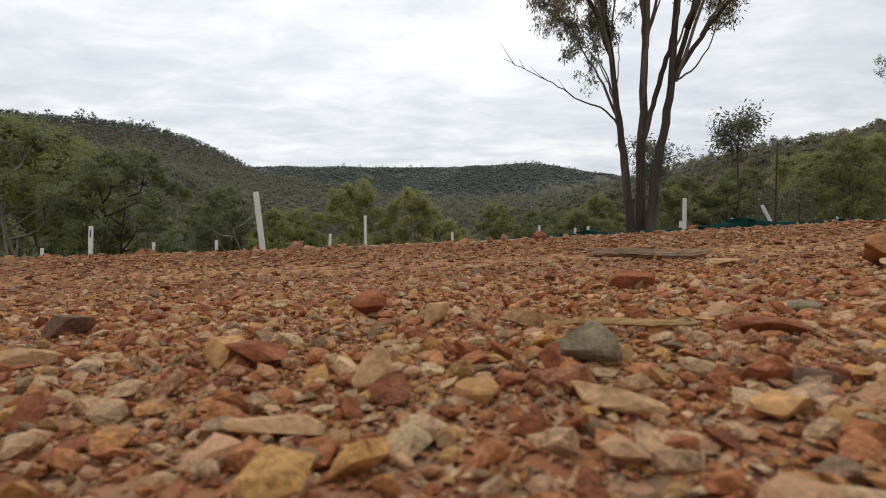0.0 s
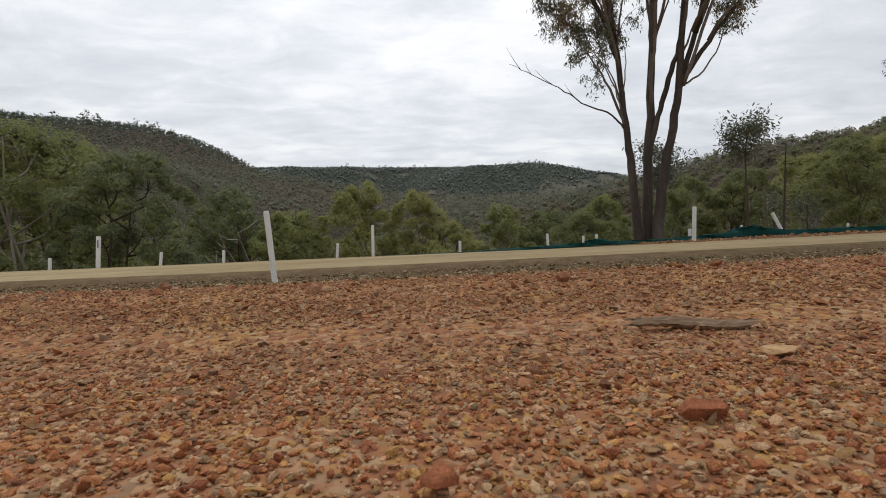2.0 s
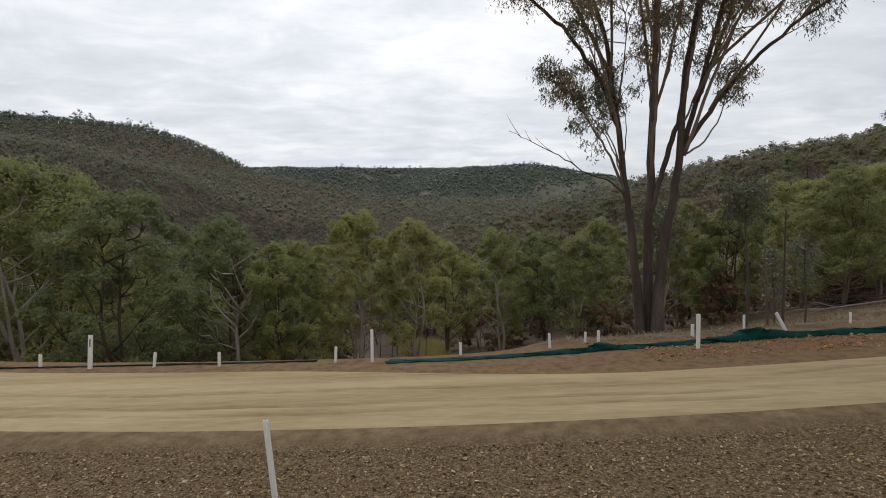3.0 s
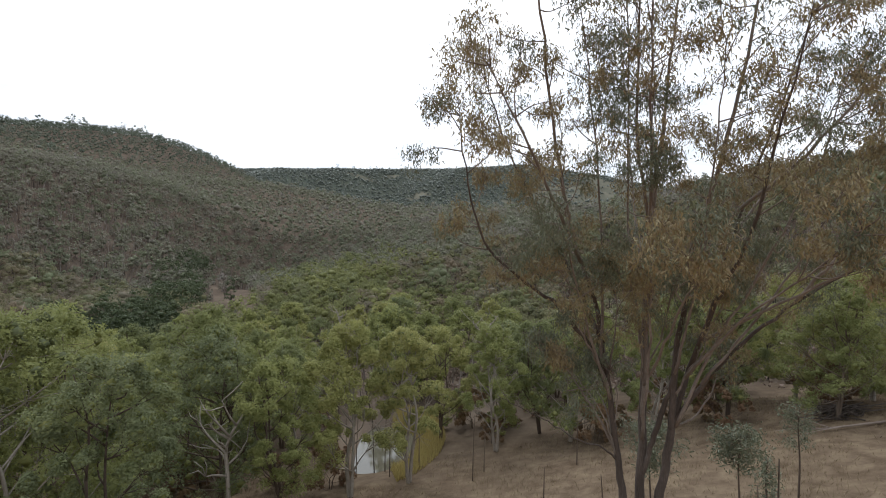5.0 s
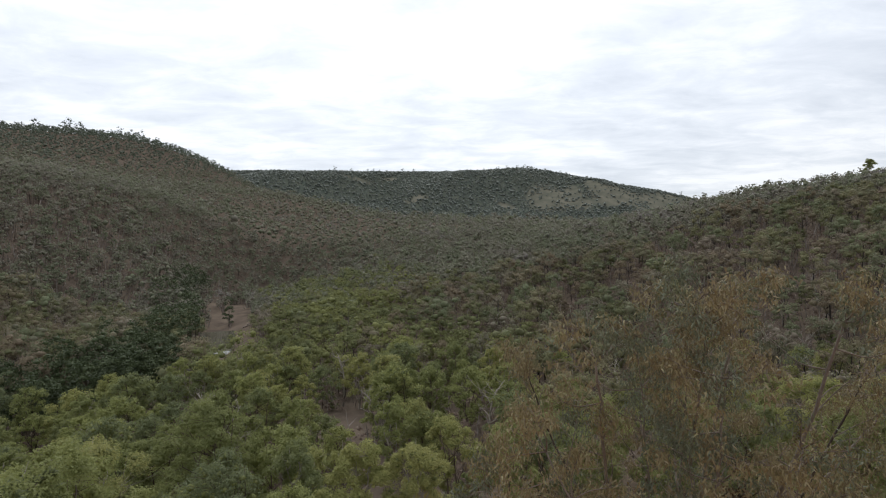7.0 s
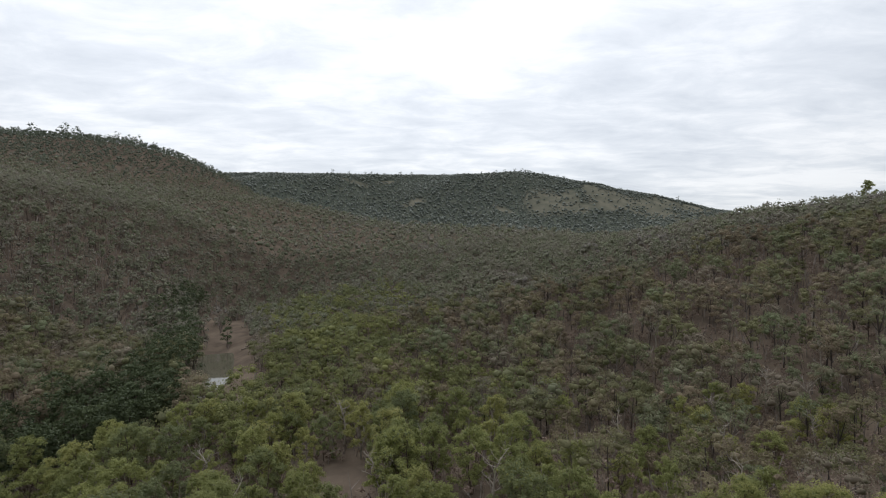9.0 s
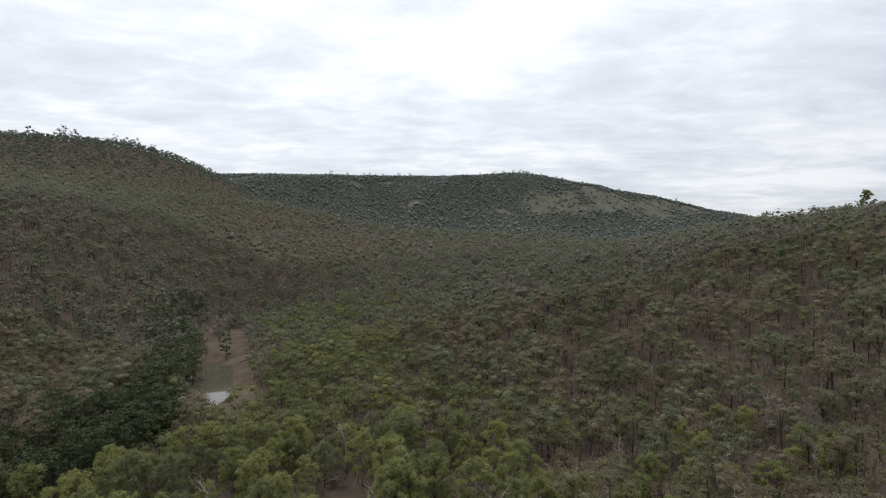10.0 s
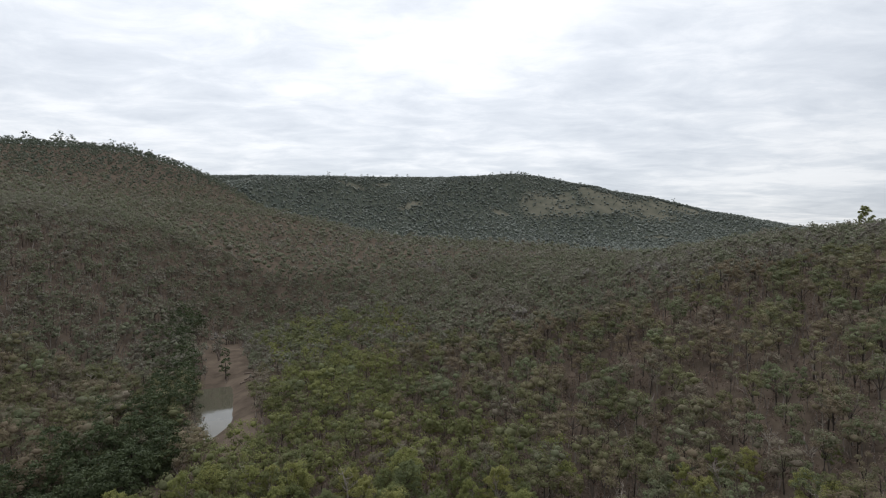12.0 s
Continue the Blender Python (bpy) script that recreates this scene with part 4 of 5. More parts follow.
taken = [(x, y) for x, y, s, k in STANDS]
for x, y, s, k in STANDS:
    place([NEAR[k]], x, y, s, rng.uniform(0, 360), LABEL, "green valley trees")

place([NEAR[3]], 212, 267, 1.3, 40, "tall airy gum standing above the ridge woodland", "green valley trees")


def reach_of(x, y):
    """The open stretch where the creek's water lies bare."""
    return (np.abs(x + 0.43 * y) < 8.5) & (y > 138) & (y < 205)


def clear(x, y):
    """Whether a spot is kept free of trees: water, banks and open patches."""
    dam = ((x - DAM[0]) / (DAM[2] + 4)) ** 2 + ((y - DAM[1]) / (DAM[3] + 5)) ** 2 < 1
    patch = ((x + 19) / 8) ** 2 + ((y - 88) / 9) ** 2 < 1
    bank = (np.abs(x - np.interp(y, [195, 212, 240, 270, 310], [-80, -84, -97, -112, -128])) < np.interp(y, [195, 215, 240, 290, 300], [4.0, 5.0, 5.5, 7.0, 5.0])) & (y > 195) & (y < 300)
    gully = ((x + 78) / 14) ** 2 + ((y - 116) / 18) ** 2 < 1
    return dam | patch | bank | gully | reach_of(x, y) | (creek_way(x, y) < np.where((y > 170) & (y < 222), 7.5, 3.5))


def scatter(y0, y1, step, x_most, wide=0.98):
    """Jittered spots on a grid over the part of the valley that lies ahead."""
    gx, gy = np.meshgrid(np.arange(-x_most, x_most, step), np.arange(y0, y1, step))
    x = (gx + rng.uniform(-0.48, 0.48, gx.shape) * step).ravel()
    y = (gy + rng.uniform(-0.48, 0.48, gy.shape) * step).ravel()
    ok = (np.abs(x) < wide * y + 12) & ~clear(x, y)
    return x[ok], y[ok]


x, y = scatter(44, 112, 7.0, 120)
ok = ~((x > 2) & (y < 50)) & ~((x > 14) & (y < 46)) & ((x < 18) | (rng.random(len(x)) < np.where(y > 58, 0.35, 0.75)))
for a, b in zip(x[ok], y[ok]):
    if min(math.hypot(a - p, b - q) for p, q in taken) < 5.0:
        continue
    place([MIDDLE[rng.integers(3)]], a, b, rng.uniform(0.62, 1.0) * (1 if a < 10 else 0.85), rng.uniform(0, 360), LABEL, "green valley trees")


def crown_template(n, spread, low, high, clumps):
    """Spots of leaf sprays for a small, far crown of unit height, an uneven dome of rounded clumps."""
    pts, face, mass = [], [], []
    for c in range(clumps):
        a = 2.4 * c + rng.uniform(0, 0.9)
        u = (c + 0.5) / clumps
        z = high - (high - low) * u ** 1.2 * rng.uniform(0.75, 1.1)
        r = spread * 0.72 * math.sin(min(1.0, 0.25 + 1.1 * u) * math.pi * 0.62) * rng.uniform(0.6, 1.15)
        rad = np.array([1, 1, rng.uniform(0.65, 0.9)]) * spread * (rng.uniform(0.24, 0.42) if clumps > 6 else rng.uniform(0.36, 0.58))
        centre = np.array([r * np.cos(a), r * np.sin(a), z - rad[2]])
        mass.append((*centre, *rad))
        some = in_ball(n // clumps, centre, rad * 1.12, 0.6, -0.5)
        pts.append(some)
        face.append((some - centre) / rad + [0, 0, 0.2])
    return np.concatenate(pts), np.concatenate(face), np.array(mass)


def woods(name, x, y, tall, n, leaf, label, kinds, trunks, mat, loose=0.8, solid=0.8, limbs=0, coarse=False):
    """A far stand of trees: leaf sprays in one mesh, the inner leaf masses of the crowns and the bare trunks in two others."""
    z = land(x, y)
    spots, faces, bulk, sticks, hues, bulk_hues = [], [], [], [], [], []
    pick = rng.integers(0, len(kinds) * 3, len(x))
    for k in range(len(kinds) * 3):
        spread, low, high, clumps = kinds[k % len(kinds)]
        mine = pick == k
        m = int(mine.sum())
        tpl, nrm, mass = crown_template(n, spread, low, high, clumps)
        a, h, hue = rng.uniform(0, 2 * np.pi, m), tall * rng.uniform(0.6, 1.2, m), rng.random(m)
        w = h * rng.uniform(0.75, 1.25, m)
        c, sn = np.cos(a)[:, None], np.sin(a)[:, None]

        def stand(q):
            return np.stack([x[mine][:, None] + w[:, None] * (c * q[:, 0] - sn * q[:, 1]), y[mine][:, None] + w[:, None] * (sn * q[:, 0] + c * q[:, 1]), z[mine][:, None] + h[:, None] * q[:, 2]], -1).reshape(-1, 3)

        spots.append(stand(tpl))
        hues.append(np.repeat(hue, 3 * len(tpl)))
        bulk.append((stand(mass), solid * (w[:, None, None] * mass[None, :, 3:] * rng.uniform(0.75, 1.1, (m, len(mass), 1))).reshape(-1, 3)))
        bulk_hues.append(np.repeat(hue, len(mass) * (6 if coarse else 12)))
        faces.append(np.stack([c * nrm[:, 0] - sn * nrm[:, 1], sn * nrm[:, 0] + c * nrm[:, 1], np.repeat(nrm[None, :, 2], m, 0)], -1).reshape(-1, 3))
        if trunks:
            foot, fork = stand(np.array([(0, 0, -0.03)])), stand(np.array([(0.02, 0.03, low * 0.75)]))
            sticks.append((foot, stand(np.array([(0.05, 0.02, low + 0.35 * (high - low))])), rng.uniform(0.011, 0.019, m) * h))
            for j in range(min(limbs, len(mass))):
                sticks.append((fork, stand(mass[-1 - j:len(mass) - j, :3]), 0.008 * h))
    v, f = sprays(np.concatenate(spots), leaf, np.concatenate(faces), loose)
    tagged(new(name, mesh_of(name, v, f, mat, False, np.concatenate(hues))), label, "woodland", kind="stuff")
    if solid:
        v, f = lumps(*(np.concatenate(b) for b in zip(*bulk)), 0.2, coarse)
        tagged(new(name + "_crowns", mesh_of(name + "_crowns", v, f, mat, True, np.concatenate(bulk_hues))), label, "woodland", kind="stuff")
    if trunks:
        low, top, r = (np.concatenate(b) for b in zip(*sticks))
        t = np.arange(3) * 2.1
        ring = np.stack([np.cos(t), np.sin(t), 0 * t], -1)[None] * r[:, None, None]
        v = np.concatenate([low[:, None] + ring, top[:, None] + 0.5 * ring], 1).reshape(-1, 3)
        f = (np.array([(0, 1, 4, 3), (1, 2, 5, 4), (2, 0, 3, 5)])[None] + 6 * np.arange(len(r))[:, None, None]).reshape(-1, 4)
        tagged(new(name + "_trunks", mesh_of(name + "_trunks", v, f, M_STEMS)), "dark and pale slender trunks of the far woodland", "woodland", kind="stuff")


M_STEMS = material("woodland_bark", [(0.025, 0.02, 0.017), (0.05, 0.04, 0.034), (0.09, 0.075, 0.062), (0.30, 0.27, 0.235)], 2, 20, 0.9, 0, rand="island", weight=0.85)
FAR_KINDS = [(0.52, 0.25, 1.0, 3), (0.6, 0.2, 0.85, 3), (0.46, 0.3, 1.1, 3)]
RANGE_KINDS = [(0.75, 0.1, 0.9, 1), (0.85, 0.1, 0.75, 1), (0.65, 0.1, 1.0, 1)]
KINDS = [(0.38, 0.56, 1.0, 9), (0.32, 0.6, 1.0, 8), (0.43, 0.52, 0.95, 10), (0.28, 0.52, 1.05, 7)]
CLOSED = [(0.42, 0.42, 1.0, 6), (0.36, 0.45, 1.0, 5), (0.46, 0.4, 0.92, 7)]
BUSHY = [(0.44, 0.3, 1.0, 11), (0.36, 0.34, 1.0, 9), (0.48, 0.28, 0.92, 12)]
M_LUSH = material("lush_leaves", [(0.15, 0.162, 0.078), (0.185, 0.203, 0.104), (0.227, 0.238, 0.104), (0.266, 0.274, 0.104), (0.22, 0.208, 0.122)], 0.03, 1.6, 0.6, 0.9, 0.35, rand="tree", weight=0.55, leafy=0.35, contrast=2.4, mottle=0.9, sheen=0.08)
x, y = scatter(108, 205, 5.9, 220)
lush = (x + 7 * rng.normal(size=len(x)) < 12 + 6 * np.sin(y / 9) - 0.6 * np.maximum(y - 140, 0)) & (x > -62) & (rng.random(len(x)) < 0.82)
woods("green_woods", x[lush], y[lush], 10.6, 640, 0.38, "bushy bright green woodland on the valley floor", BUSHY, True, M_LUSH, 0.5, 0.48, 5)
keep = ~lush & (x > -20) & (rng.random(len(x)) < 0.9)
woods("near_woods", x[keep], y[keep], 11.2, 640, 0.37, "open olive and brown woodland on the valley sides", KINDS, True, M_WOODS, 0.5, 0.55, 6)
keep = ~lush & (x <= -20)
woods("near_woods", x[keep], y[keep], 10.4, 500, 0.38, "closed olive and brown woodland on the valley sides", CLOSED, True, M_WOODS, 0.5, 0.52, 3)
x, y = scatter(60, 108, 6.4, 130)
keep = (x > 14 + 4 * np.sin(y / 7)) & (rng.random(len(x)) < 0.8)
woods("near_woods", x[keep], y[keep], 9.4, 900, 0.27, "open olive and brown woodland on the valley sides", KINDS, True, M_WOODS, 0.5, 0.4, 6)
x, y = scatter(205, 400, 6.2, 420)
green = (np.abs(x - np.interp(y, [160, 230, 330], [-30, -46, -88])) < 30 + 9 * np.sin(y / 13) + 10 * rng.normal(size=len(x))) & (y < 318 + 14 * np.sin(x / 9)) & (rng.random(len(x)) < 0.72)
woods("green_woods", x[green], y[green], 10.0, 170, 0.75, "dull green woodland beside the creek", CLOSED, True, M_LUSH, 0.7, 0.5, 2, True)
x, y = x[~green], y[~green]
woods("slope_woods", x, y, 10.0, 120, 0.82, "grey-green and brown woodland over the hill slopes", CLOSED, True, M_HAZED_HILL, 0.55, 0.55, 2, True)
x, y = scatter(400, 1080, 8.8, 1100)
ok = (x < 0.5 * y) & (x > -1.0 * y) & ~((x < -250) & (y > 985)) & ~((x > -60) & (x < 0.1 * y) & (y > 640) & (y < 760))
x, y = x[ok], y[ok]
high = land(x, y) + 12 * rng.normal(size=len(x)) > 118
woods("hill_woods", x[~high], y[~high], 10.5, 32, 1.55, "dense dull green woodland up to the ridge", FAR_KINDS, False, M_HAZED_HILL, 0.7, 0.6, 0, True)
M_RIDGE = material("ridge_leaves", [(0.078, 0.099, 0.069), (0.119, 0.143, 0.099), (0.149, 0.172, 0.124), (0.166, 0.163, 0.12)], 0.02, 0.6, 0.6, 0.9, 0.6, rand="tree", weight=0.5, leafy=0.25, contrast=2.2, mottle=0.8)
woods("ridge_woods", x[high], y[high], 10.5, 32, 1.55, "dark green woodland along the hill's crest", FAR_KINDS, False, M_RIDGE, 0.7, 0.6, 0, True)
# Scrub greens painted paler and bluer to carry the haze of distance.
M_HAZED_RANGE = material("hazed_range_leaves", [(0.152, 0.171, 0.152), (0.195, 0.217, 0.19), (0.227, 0.248, 0.211), (0.245, 0.241, 0.206)], 0.004, 0.25, 0.6, 0.9, 1.5, rand="tree", weight=0.4, leafy=0.25, contrast=2.0, mottle=0.8)
x, y = scatter(1150, 2330, 10.2, 2400)
bare = np.full(len(x), 9.0)
for cx, cy, rx, ry in CLEARINGS:
    bare = np.minimum(bare, np.hypot((x - cx) / rx, (y - cy) / ry))
bare += 0.5 * np.sin(x / 21 + 2 * np.sin(y / 33)) * np.sin(y / 17 + x / 40) + 0.12 * rng.normal(size=len(x))
ok = ((bare > 0.9) | (rng.random(len(x)) < 0.13)) & (y > 1300 - 0.2 * x) & (x > -0.47 * y) & (x < 0.88 * y)
woods("range_woods", x[ok], y[ok], 11.0, 7, 3.6, "scrub over the far range, haze painted into its paler, bluer colour", RANGE_KINDS, False, M_HAZED_RANGE, 0.7, 1.35, 0, True)

# Tall dark oaks crowding the creek's banks.
p = bend(np.c_[np.array(CREEK, float), np.zeros(len(CREEK))], 9)[:, :2]
d = np.gradient(p, axis=0)
d /= np.linalg.norm(d, axis=1)[:, None]
spots = []
for k in range(8, len(p) - 4):
    for side in (-1, 1):
        open_ = 172 < p[k][1] < 310 and side > 0
        for far in (8.5, 11.5, 15.0, 19.0, 24.0):
            if rng.random() < ((0.04 if open_ else 0.8) * (far < 9) if side > 0 else 0.95 - 0.03 * far):
                spots.append(p[k] - side * (far + rng.uniform(-1.5, 2)) * np.array([-d[k][1], d[k][0]]))
for k in range(64):
    a, r = rng.uniform(0, 6.28), rng.random() ** 0.5
    spots.append(np.array([-82 + 14 * r * math.cos(a), 124 + 27 * r * math.sin(a)]))
spots = np.array(spots)
spots = spots[~reach_of(spots[:, 0], spots[:, 1])]
M_OAK = material("river_oak_leaves", [(0.044, 0.059, 0.028), (0.073, 0.095, 0.041), (0.111, 0.133, 0.057)], 0.12, 1.4, 0.6, 0.9, 0.4, rand="tree", weight=0.4, leafy=0.15)
spots = np.concatenate([spots, [(-99, 232), (-98, 229)]])
woods("creek_oaks", spots[:, 0], spots[:, 1], 12, 420, 0.52, "tall dark river oaks along the creek banks", [(0.30, 0.2, 1.0, 10), (0.25, 0.2, 1.0, 9)], True, M_OAK, 0.7, 0.45)

M_SCRUB = material("scrub_leaves", [(0.155, 0.112, 0.085), (0.225, 0.165, 0.13), (0.28, 0.21, 0.17), (0.20, 0.18, 0.11)], 0.08, 0.6, 0.7, 0.9, 0.5, rand="tree", weight=0.4, leafy=0.2, contrast=2.5)
x, y = scatter(40, 205, 3.9, 220)
keep = (y > 62) | ((x < 4) & (y > 58)) | ((x > 12) & (y > 56))
woods("understorey", x[keep], y[keep], 3.6, 60, 0.46, "low grey-brown scrub and dead sticks under the trees", [(0.6, 0.1, 1.0, 4), (0.4, 0.1, 1.3, 3)], False, M_SCRUB, 1.5, 0)
x, y = scatter(205, 400, 6.8, 420)
woods("understorey", x, y, 4.0, 24, 0.8, "low grey-brown scrub and dead sticks under the trees", [(0.6, 0.1, 1.0, 3), (0.5, 0.1, 1.2, 3)], False, M_SCRUB, 1.5, 0)


def dead_sticks(n):
    """Thin bare stems leaning among the scrub."""
    x, y = scatter(64, 330, 260 / n ** 0.5, 260)
    m = len(x)
    z = land(x, y)
    tall, lean, a = rng.uniform(2.0, 6.5, m), rng.normal(size=(m, 2)) * 0.9, rng.uniform(0, 6.28, m)
    w = rng.uniform(0.07, 0.16, m) * (1 + y / 200)
    side = np.stack([np.cos(a) * w, np.sin(a) * w, 0 * w], 1)
    foot, top = np.stack([x, y, z - 0.2], 1), np.stack([x + lean[:, 0], y + lean[:, 1], z + tall], 1)
    fork = foot + (top - foot) * rng.uniform(0.35, 0.6, (m, 1))
    arm = fork + np.stack([rng.normal(size=m) * 1.1, rng.normal(size=m) * 1.1, rng.uniform(0.8, 2.4, m)], 1)
    v = np.stack([foot - side, foot + side, top, fork - side * 0.6, fork + side * 0.6, arm], 1).reshape(-1, 3)
    m_stick = material("bare_sticks", [(0.10, 0.08, 0.07), (0.24, 0.20, 0.175), (0.42, 0.38, 0.34)], 0.5, 5, 0.85, 0, rand="island", weight=0.7)
    tagged(new("dead_sticks", mesh_of("dead_sticks", v, np.arange(6 * m).reshape(-1, 3), m_stick)), "grey bare sticks and dead saplings in the scrub", "scrub", kind="stuff")


dead_sticks(9000)

# Taller trees that break the skyline.
ridge = np.concatenate([np.c_[rng.uniform(120, 760, 34), rng.uniform(2255, 2300, 34)], np.c_[rng.uniform(-480, 0, 12), rng.uniform(2250, 2300, 12)], np.c_[rng.uniform(-660, -500, 16), rng.uniform(800, 900, 16)]])
woods("skyline_trees", ridge[:, 0], ridge[:, 1], 17, 60, 1.5, "tall lone trees on the skyline", [(0.34, 0.4, 1.0, 6)], True, M_RIDGE, 0.7, 0.45)
ridge = np.array([(-590, 806), (-577, 812), (-552, 915), (-540, 920), (-560, 905), (-640, 815), (-655, 820), (-490, 2241), (-420, 2240), (300, 2290), (330, 2285), (345, 2295), (362, 2290), (1010, 2280)], float)
woods("skyline_trees", ridge[:, 0], ridge[:, 1], 25, 70, 2.0, "tall lone trees on the skyline", [(0.34, 0.4, 1.0, 6)], True, M_RIDGE, 0.7, 0.5)


# ---- slope below the track ----
def sapling(x, y, tall, wide, low, n):
    """A thin stem with a few rising twigs and an airy crown of hanging leaves."""
    t = tagged(new("sapling"), "slender young gum sapling on the grassy slope", "sapling", "young saplings")
    t.matrix_world = pose(x, y, on_land(x, y) - 0.05)
    q = bend([(0, 0, -0.2), (0.06, 0, tall * 0.4), (-0.05, 0.05, tall * 0.75), (0.02, 0, tall * 0.97)], 4)
    bits, at = [tube(q, np.linspace(0.055, 0.012, len(q)), 6)], []
    for k in range(16):
        u = rng.uniform(low, 0.97)
        p = np.array([np.interp(u * tall, q[:, 2], q[:, c]) for c in range(3)])
        a = rng.uniform(0, 6.28)
        r = wide * rng.uniform(0.55, 1.0) * math.sin(math.pi * (0.15 + 0.85 * (u - low) / (1 - low))) ** 0.6
        e = p + [r * math.cos(a), r * math.sin(a), 0.45 * r]
        bits.append(tube([p, (p + e) / 2 + [0, 0, 0.06], e], [0.014, 0.009, 0.004], 4))
        at.append(p + (e - p) * rng.uniform(0.35, 1.1, (n // 16, 1)) + rng.normal(size=(n // 16, 3)) * 0.17)
    part("trunk", mesh_of("trunk", *joined(bits), M_TRUNK, True), t)
    part("crown", mesh_of("crown", *leaves(np.concatenate(at), 0.15, 0.045, 0.7), M_GUM), t)
    return t


sapling(9.75, 18.3, 5.55, 0.95, 0.76, 2500)
sapling(7.6, 20.5, 6.4, 1.25, 0.7, 2900)
sapling(12.6, 21.5, 4.2, 0.6, 0.5, 960)
sapling(17.5, 27.0, 5.0, 0.9, 0.5, 1440)


def pole(x, y, tall, lean):
    q = bend([(x, y, on_land(x, y) - 0.2), (x + lean * 0.4, y, on_land(x, y) + tall * 0.5), (x + lean, y + 0.1, on_land(x, y) + tall)], 4)
    return tagged(new("dead_pole", mesh_of("dead_pole", *tube(q, np.linspace(0.055, 0.02, len(q)), 6, 0.06), M_TRUNK, True)), "thin dark dead stem standing on the slope", "dead tree", "dead stems")


for x, y, h, lean in ((10.9, 18.2, 4.3, 0.15), (10.9, 19.0, 3.4, -0.1), (5.2, 30.0, 3.0, 0.1), (8.3, 29.0, 2.4, -0.1), (1.6, 40.0, 5.0, 0.2), (-5.2, 44.0, 4.5, 0.1), (-4.0, 46.0, 5.0, -0.2), (-2.8, 45.0, 4.2, 0.1), (2.6, 42.0, 3.0, 0.1), (9.5, 40.0, 3.2, 0.1), (-8.6, 47.0, 6.5, 0.3), (-7.1, 48.0, 7.0, -0.2), (-10.2, 46.5, 7.0, 0.2), (-6.0, 47.0, 6.0, 0.2), (-11.4, 47.5, 6.0, -0.3), (-9.2, 45.5, 5.5, 0.1)):
    pole(x, y, h, lean)


def fallen_log():
    log = tagged(new("fallen_log"), "long grey fallen log with broken branches on dry grass", "log")
    def at(x, y, up):
        return (x, y, on_land(x, y) + up)
    q = bend([at(35, 36.4, 0.11), at(31, 36.6, 0.1), at(27, 36.7, 0.2), at(24.5, 37.2, 0.35)], 5)
    part("trunk", mesh_of("log", *tube(q, np.linspace(0.12, 0.045, len(q)), 8, 0.07), M_LOG, True), log)
    for a, b, r in (((26.2, 36.8, 0.2), (24.3, 37.8, 1.1), 0.05), ((26.8, 36.7, 0.2), (23.2, 36.4, 0.25), 0.05), ((25.5, 37.0, 0.3), (22.8, 37.6, 0.6), 0.04), ((25.0, 37.1, 0.3), (24.0, 38.6, 0.5), 0.04)):
        p0, p1 = np.array(at(*a)), np.array(at(*b))
        q = bend([p0, (p0 + p1) / 2 + [0, 0, 0.12], p1], 4)
        part("branch", mesh_of("branch", *tube(q, np.linspace(r, 0.012, len(q)), 5, 0.05), M_LOG, True), log)
    return log


fallen_log()


def brush_pile(x, y):
    bits = []
    for k in range(90):
        a, r = rng.uniform(0, 6.28), rng.uniform(0, 2.2)
        p = np.array([x + r * np.cos(a), y + 0.6 * r * np.sin(a), on_land(x, y) + rng.uniform(0, 0.9) * (1 - r / 2.6)])
        d = rng.normal(size=3) * [1.2, 0.6, 0.25]
        bits.append(tube([p - d, p + rng.normal(size=3) * 0.08, p + d], [0.05, 0.045, 0.015], 5))
    return tagged(new("brush_pile", mesh_of("brush_pile", *joined(bits), M_BARK, True)), "low heap of dark felled branches", "brush", kind="stuff")


brush_pile(29.5, 40.2)
M_DRY = material("dry_shrub_leaves", [(0.13, 0.075, 0.045), (0.2, 0.12, 0.07), (0.25, 0.165, 0.09), (0.19, 0.16, 0.08)], 0.8, 6, 0.7, 0, rand="object", weight=0.5, leafy=0.3)
BUSH = [valley_tree(60 + k, 3.0, 1.9, 2200, 0.16, M_TRUNK, M_DRY if k else M_GREEN, 0.12, "shrub", 8) for k in range(2)]
BUSH_LABELS = ("low leafy green shrub under the valley trees", "low dry brown shrub under the valley trees")
for k, t in enumerate(BUSH):
    t.matrix_world = pose(-34 - 3 * k, 30, on_land(-34 - 3 * k, 30))
    tagged(t, BUSH_LABELS[k], "shrub", "understorey shrubs")
for k in range(120):
    x, y = rng.uniform(-36, 48), rng.uniform(33, 60)
    if clear(np.array(x), np.array(y)) or (x > 12 and y < 43) or (-9 < x < 12 and y < 45) or (x > -14 and y < 38):
        continue
    kind = 0 if k % 5 == 0 else 1
    b = copy_thing(BUSH[kind], Matrix.Translation((x, y, on_land(x, y) - 0.05)) @ pose(0, 0, 0, 0, 0, rng.uniform(0, 360)) @ Matrix.Diagonal((*[rng.uniform(0.6, 1.5)] * 3, 1)))
    tagged(b, BUSH_LABELS[kind], "shrub", "understorey shrubs")


